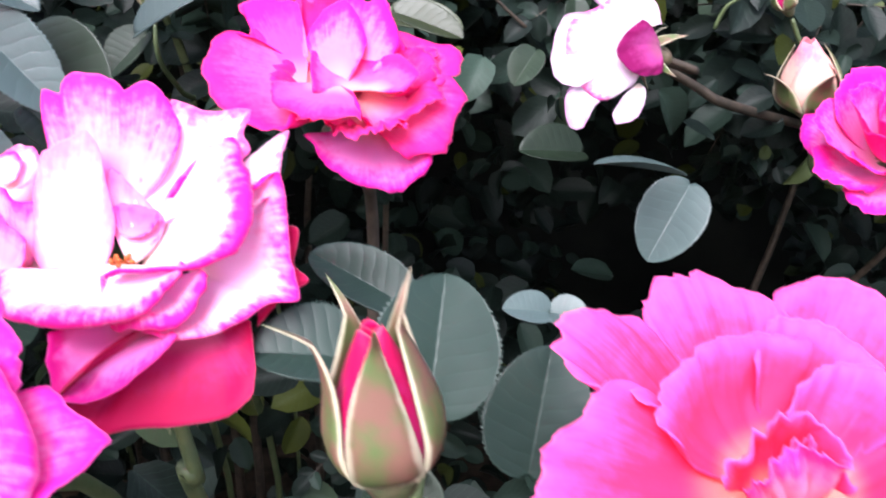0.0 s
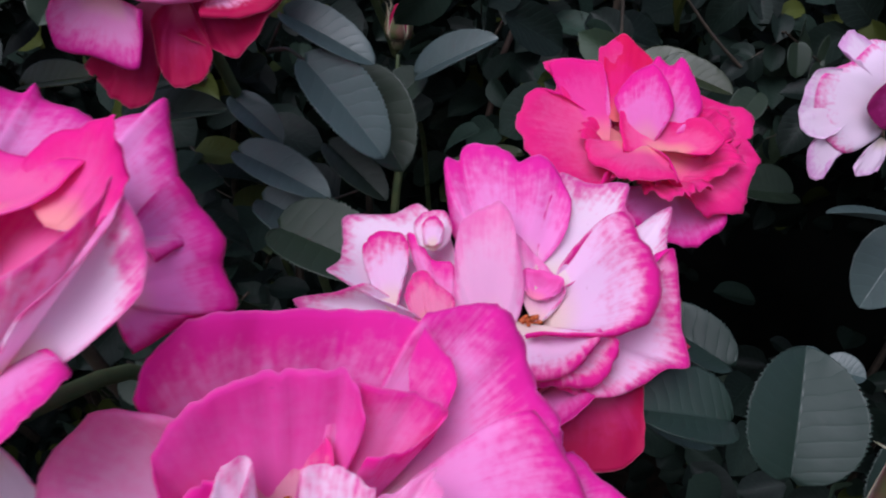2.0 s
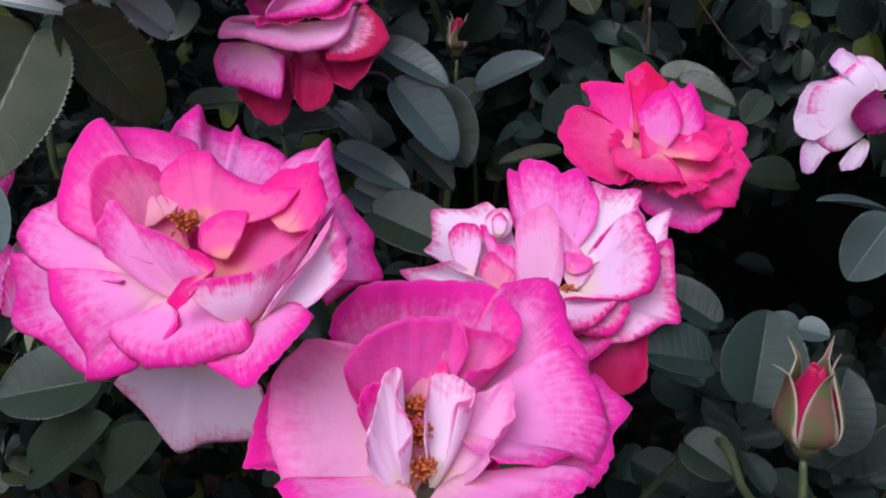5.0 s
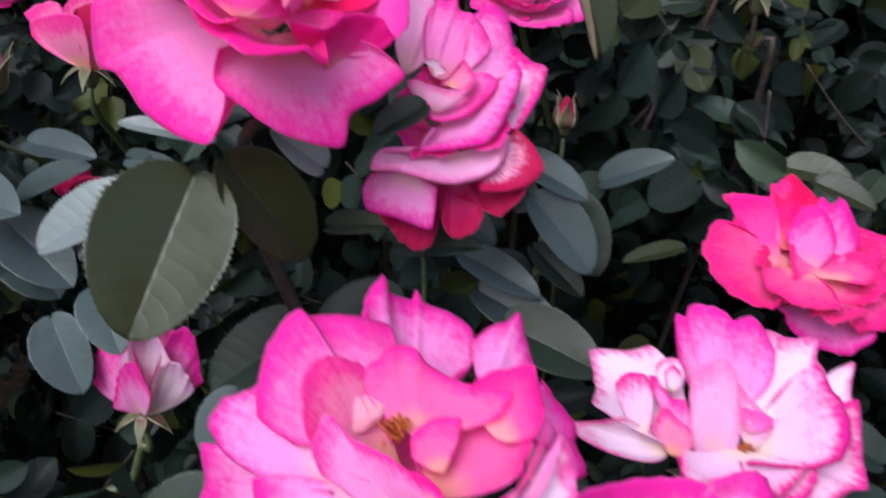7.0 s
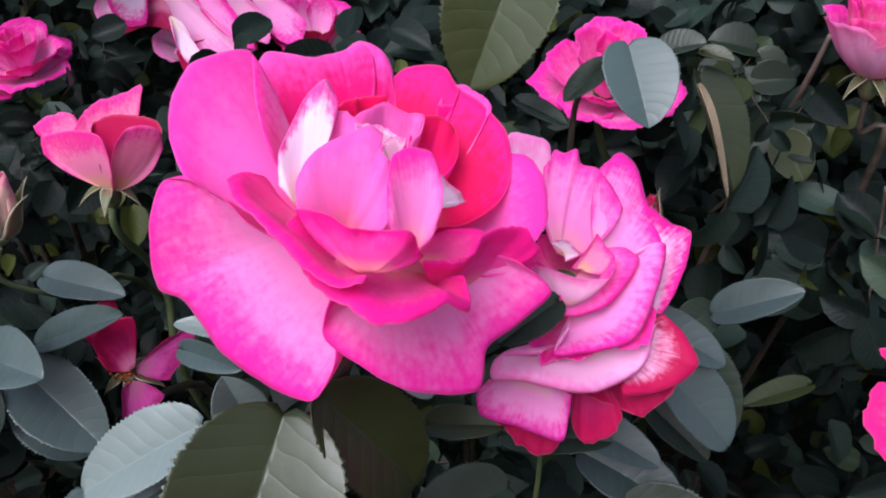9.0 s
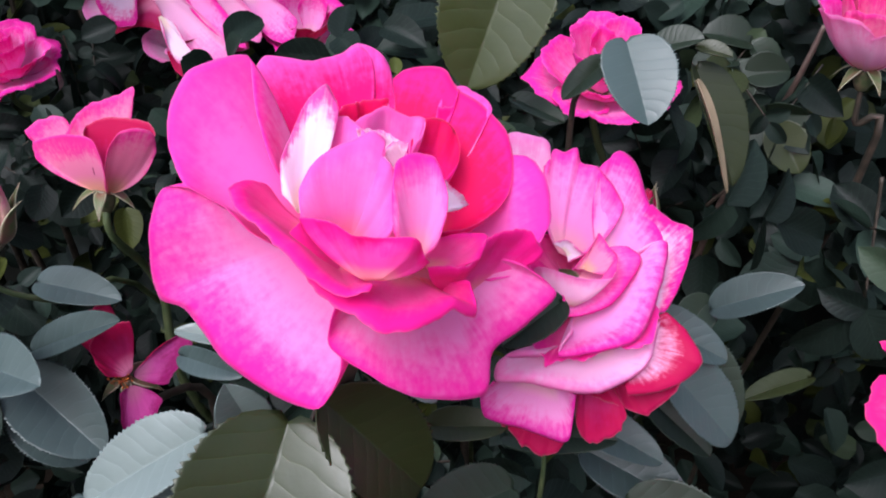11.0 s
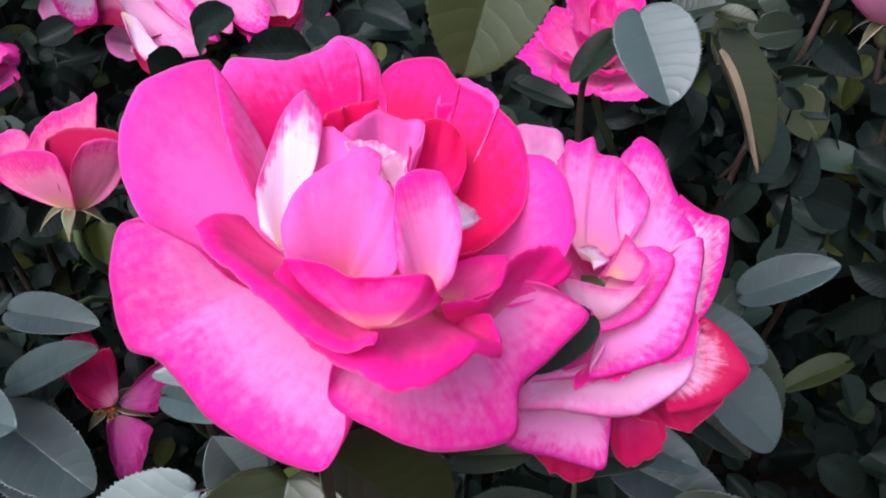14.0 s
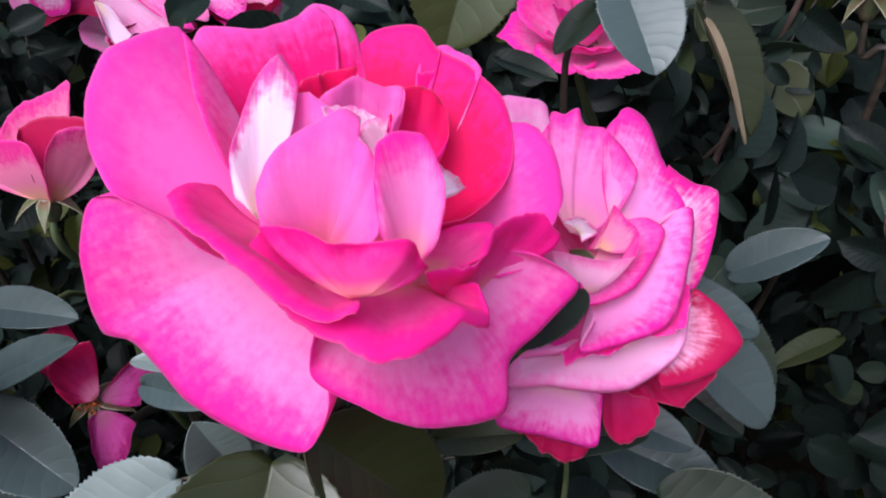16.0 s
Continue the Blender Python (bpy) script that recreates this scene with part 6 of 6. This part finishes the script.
whorl(rose_a, 30, 15, 6, ROSY, BLUSH, turn=0.2, belly=4, roll=0.5, foot=0)
whorl(rose_e, 26, 4, 6, ROSY, PALE, turn=0.5, belly=5, roll=0.5, foot=-2)
whorl(rose_f, 26, 16, 6, BLUSH, PINK, turn=0.5, belly=4, roll=0.5, foot=-2)
stamens(rose_a, 9.8, -22.0, 37.8, 4.5, 44, 3.4)
stamens(rose_m, 0, -4, 4, 8, 40, 9, 5)
whorl(rose_c, 32, 20, 7, CORAL, CORAL, turn=0.5, belly=4, roll=2, foot=2, ruffle=2.0)

# hips, sepals and stems down to the soil
for r0, pts, mat in (
    (rose_e, [(-0.20, 0.44, 1.05), (-0.21, 0.62, 0.92)], STEM_GREEN),
    (rose_a, [(-0.19, 0.29, 0.99), (-0.20, 0.42, 0.86)], STEM_GREEN),
    (rose_f, [(-0.09, 0.28, 0.96), (-0.09, 0.40, 0.8)], STEM_GREEN),
    # a green stem coloured brown to pass as shaded
    (rose_c, [(-0.005, 0.405, 1.02), (0.0, 0.44, 0.86)], STEM_BROWN),
    (rose_z, [(0.07, 0.25, 0.95), (0.06, 0.30, 0.8)], STEM_GREEN),
    (rose_k, [(-0.46, 0.52, 1.02), (-0.45, 0.55, 0.9)], STEM_GREEN),
    (rose_m, [(-0.42, 0.50, 0.95), (-0.41, 0.52, 0.8)], STEM_BROWN),
    (rose_y, [(0.40, 0.60, 1.0), (0.62, 0.78, 0.85)], STEM_BROWN),
    (rose_r, [(-0.6, 0.72, 1.05), (-0.6, 0.75, 0.9)], STEM_GREEN),
    (rose_u, [(-0.42, 0.76, 1.05), (-0.42, 0.78, 0.9)], STEM_GREEN),
    (rose_v, [(-0.3, 0.76, 1.05), (-0.3, 0.78, 0.9)], STEM_GREEN),
    (rose_q, [(-0.15, 0.62, 1.05), (-0.15, 0.64, 0.9)], STEM_GREEN),
):
    calyx(r0)
    stalk(r0, pts, 2.0, mat)
for b0 in [o for o in scene.objects if o.parent is None and o.name.startswith("rosebud")]:
    p = b0.location
    out = 0.05 if p.x > 0.1 else 0.0
    stalk(b0, [(p.x + 0.004 + out, p.y + 0.04, p.z - 0.055), (p.x + 0.008 + out * 6, p.y + 0.16, p.z - 0.12)], 1.2)


# ---- foliage ----
def front(x, z):
    """How far back the face of the bush lies."""
    side = 1 / (1 + math.exp(-(x + 0.06) / 0.05))
    y = 0.345 + 0.11 * side
    return y + 1.0 * max(0.0, z - 1.03) - 0.25 * max(0.0, 1.03 - z)


def hollow(x, y, z):
    """A dark opening in the face of the bush."""
    back = y - 0.45
    return y < 1.75 and ((x - 0.12 - 0.36 * back) / (0.145 + 0.05 * back)) ** 2 + ((z - 1.0 + 0.36 * back) / (0.080 + 0.05 * back)) ** 2 < 1


# leaves keep clear of the open side of every bloom
OPEN = np.array((0.12, -1.0, 0.22))
BLOOMS = [(np.array(o.location) + np.array(o["axis"]) * 0.025, 0.070 if o.name.startswith("rose.") or o.name == "rose" else 0.03)
          for o in scene.objects if o.parent is None and "axis" in o]


def placed(rng, deep):
    while True:
        # looser growth low down, denser on the shoulders
        x, z = rng.uniform(-1.0, 0.75), rng.uniform(0.62, 1.42)
        gap = 0.13 + 0.42 * min(1.0, max(0.0, (1.07 - z) / 0.14)) * min(1.0, max(0.0, (x + 0.35) / 0.2))
        y = front(x, z) + rng.random() ** 1.3 * deep
        if hollow(x, y, z) or noise.noise((x * 9, y * 9, z * 9)) < gap:
            continue
        p = np.array((x, y, z))
        if all(np.linalg.norm(p - c - unit(OPEN) * min(max((p - c) @ unit(OPEN), -0.01), 0.4)) > r for c, r in BLOOMS):
            return p


def leaf_turn(rng):
    """A turn for a leaf: its length anywhere but mostly level and forward, its face mostly up and out."""
    a = rng.uniform(0, math.tau)
    along = unit(np.array((math.cos(a), math.sin(a) * 0.6 - 0.1, rng.gauss(-0.45, 0.45))))
    face = np.array((rng.gauss(0, 0.4), -0.8 + rng.gauss(0, 0.35), 0.7))
    face = unit(face - along * (face @ along))
    return np.stack([np.cross(along, face), along, face], 1)


rng = random.Random(11)
SHAPES = [leaf_grid(1.0, rng.uniform(0.62, 0.85), rng.uniform(0.15, 0.7), rng.uniform(-0.08, 0.38), 7, 5, 0.0, k) for k in range(10)]
SHAPE_MESHES = []
for k, g in enumerate(SHAPES):
    fine = leaf_grid(1.0, 0.72 + 0.016 * k, 0.2 + 0.04 * k, 0.02 * k, 15, 7, 0.03, k)
    verts, faces, uvs, slots = sheet(fine, 0.012)
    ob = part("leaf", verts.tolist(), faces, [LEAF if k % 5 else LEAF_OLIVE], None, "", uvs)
    SHAPE_MESHES.append(ob.data)
    bpy.data.objects.remove(ob)


def sprays(count, deep, seed):
    """Feet, turns and lengths of leaves in sprays of five along short stalks."""
    rng = random.Random(seed)
    rows, ribs = [], []
    for _ in range(count):
        p = placed(rng, deep)
        m = leaf_turn(rng)
        size = rng.choice((0.015, 0.019, 0.024, 0.029, 0.034)) * rng.uniform(0.9, 1.15)
        ribs.append((p, p - m[:, 1] * size * 1.7, size))
        rows.append((p, m, size * 1.12))
        for k, (back, ang) in enumerate(((0.35, 62), (0.35, -62), (1.25, 68), (1.25, -68))):
            c, s = math.cos(radians(ang)), math.sin(radians(ang))
            turn = np.array(((c, s, 0), (-s, c, 0), (0, 0, 1)))
            wob = np.array(Euler((rng.gauss(0, 0.25), rng.gauss(0, 0.25), rng.gauss(0, 0.15))).to_matrix())
            rows.append((p - m[:, 1] * size * back, m @ turn @ wob, size * rng.uniform(0.8, 1.05)))
    return rows, ribs


# loose leaves keep clear of the single ones
SINGLE = np.array([np.mean([v.co for v in o.data.vertices], axis=0) for o in rose_bush.children if o.name.startswith("leaf")])


def clear(p, m, size):
    c = p + m[:, 1] * size * 0.5 - SINGLE
    c -= np.clip(c @ unit(OPEN), -0.02, 0.2)[:, None] * unit(OPEN)
    return np.linalg.norm(c, axis=1).min() > 0.03


near_rows, near_ribs = sprays(80, 0.10, 5)
near_rows = [r for r in near_rows if clear(*r)][:290]
for i, (p, m, size) in enumerate(near_rows):
    ob = new("leaf", SHAPE_MESHES[i % 10])
    ob.parent = rose_bush
    ob.matrix_world = Matrix.Translation(p) @ Matrix(m.tolist()).to_4x4() @ Matrix.Scale(size, 4)

far_rows, far_ribs = sprays(2300, 0.42, 7)
far_rows = [r for r in far_rows if clear(*r)]
# a thick roof of leaves on the shoulders, added to shade the hollow
rng = random.Random(31)
for _ in range(4200):
    x, z = rng.uniform(-0.9, 0.9), rng.uniform(1.04, 1.3)
    y = front(x, z) + 0.06 + rng.random() * 0.5
    p = np.array((x, y, z))
    if not hollow(x, y, z) and all(np.linalg.norm(p - c) > 0.09 for c, r in BLOOMS):
        far_rows.append((p, leaf_turn(rng), rng.uniform(0.022, 0.04)))
# the deep inside of the bush, coarser; its unseen tall back adds shade
rng = random.Random(23)
for _ in range(10000):
    x, y = rng.uniform(-2.0, 1.8), rng.uniform(0.95, 1.7)
    z = rng.uniform(0.3, 1.2 + 0.9 * (y - 0.85) if y < 1.15 else 1.75)
    if not hollow(x, y, z):
        far_rows.append((np.array((x, y, z)), leaf_turn(rng), rng.uniform(0.032, 0.055)))
# an unseen crown added behind, thick enough to keep the inside dark
for _ in range(7500):
    x, y = rng.uniform(-2.0, 1.8), rng.uniform(0.95, 1.8)
    far_rows.append((np.array((x, y, rng.uniform(1.22, 1.6))), leaf_turn(rng), rng.uniform(0.040, 0.062)))
for _ in range(3000):
    x, z = rng.uniform(-1.8, 1.6), rng.uniform(0.1, 0.8)
    far_rows.append((np.array((x, front(x, 0.9) + 0.12 + rng.random() * 0.5, z)), leaf_turn(rng), rng.uniform(0.035, 0.06)))
verts, faces, uvs = [], [], []
rows_n, cols_n = 7, 5
quads = np.array([(i * cols_n + j, i * cols_n + j + 1, (i + 1) * cols_n + j + 1, (i + 1) * cols_n + j) for i in range(rows_n - 1) for j in range(cols_n - 1)])
flat = np.stack(np.meshgrid(np.linspace(0, 1, cols_n), np.linspace(0, 1, rows_n)), -1).reshape(-1, 2)
for i, (p, m, size) in enumerate(far_rows):
    verts.append(SHAPES[i % 10].reshape(-1, 3) @ (m.T * size) + p)
    faces.append(quads + i * rows_n * cols_n)
    uvs.append(flat)
foliage = part("foliage", np.concatenate(verts).tolist(), np.concatenate(faces).tolist(), [FOLIAGE], rose_bush, "mass of small green leaves, many coloured near-black as shade", np.concatenate(uvs))
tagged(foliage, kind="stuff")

# twigs that carry the sprays
verts, faces = [], []
for a, b, size in near_ribs + far_ribs[:900]:
    d = unit(a - b)
    s1 = unit(np.cross(d, (0.2, 0.3, 0.9)))
    s2 = np.cross(d, s1)
    k = len(verts)
    for c, w in ((b, 0.0009), (a, 0.0005)):
        verts += [tuple(c + w * (s1 * math.cos(q) + s2 * math.sin(q))) for q in (0, math.tau / 3, math.tau * 2 / 3)]
    faces += [(k + j, k + (j + 1) % 3, k + 3 + (j + 1) % 3, k + 3 + j) for j in range(3)]
brush = part("brushwood", verts, faces, [STEM_BROWN], rose_bush, "thin brown leaf stalks")
tagged(brush, kind="stuff")

# canes of the bush, rooted in the soil
rng = random.Random(3)
for i in range(26):
    x, y = -0.85 + 1.5 * i / 25 + rng.uniform(-0.03, 0.03), rng.uniform(0.80, 1.05)
    top = rng.uniform(1.0, 1.25)
    if -0.12 < x < 0.45:
        continue
    tube("cane", [(x * 0.8, y + 0.1, -0.02), (x * 0.9, y + 0.06, 0.5), (x, y, 0.9), (x + rng.uniform(-0.1, 0.1), y - 0.03, top)], [0.008, 0.006, 0.004, 0.002], STEM_BROWN, rose_bush)

# ---- an added near-black wall, so gaps in the bush show dark ----
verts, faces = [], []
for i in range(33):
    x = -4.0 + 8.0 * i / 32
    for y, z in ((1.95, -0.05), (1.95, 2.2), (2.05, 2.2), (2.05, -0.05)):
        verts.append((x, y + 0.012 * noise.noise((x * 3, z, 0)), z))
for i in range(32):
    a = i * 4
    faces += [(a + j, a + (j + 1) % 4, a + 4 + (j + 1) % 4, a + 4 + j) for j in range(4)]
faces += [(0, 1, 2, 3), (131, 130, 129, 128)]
wall = part("added_wall_north", verts, faces, [DARK_BACKDROP], None, smooth=False)
tagged(wall, "added near-black wall that darkens gaps in the bush", "wall", kind="structure")

# ---- ground ----
n = 40
gx, gy = np.meshgrid(np.linspace(-30, 30, n), np.linspace(-30, 30, n))
gz = np.array([[0.012 * noise.noise((x * 0.7, y * 0.7, 0)) for x, y in zip(ra, rb)] for ra, rb in zip(gx, gy)])
verts = np.stack([gx, gy, gz], -1).reshape(-1, 3)
faces = [(i * n + j, i * n + j + 1, (i + 1) * n + j + 1, (i + 1) * n + j) for i in range(n - 1) for j in range(n - 1)]
ground = part("ground", verts.tolist(), faces, [SOIL], None)
tagged(ground, "dark garden soil beneath the roses", "ground", kind="structure")
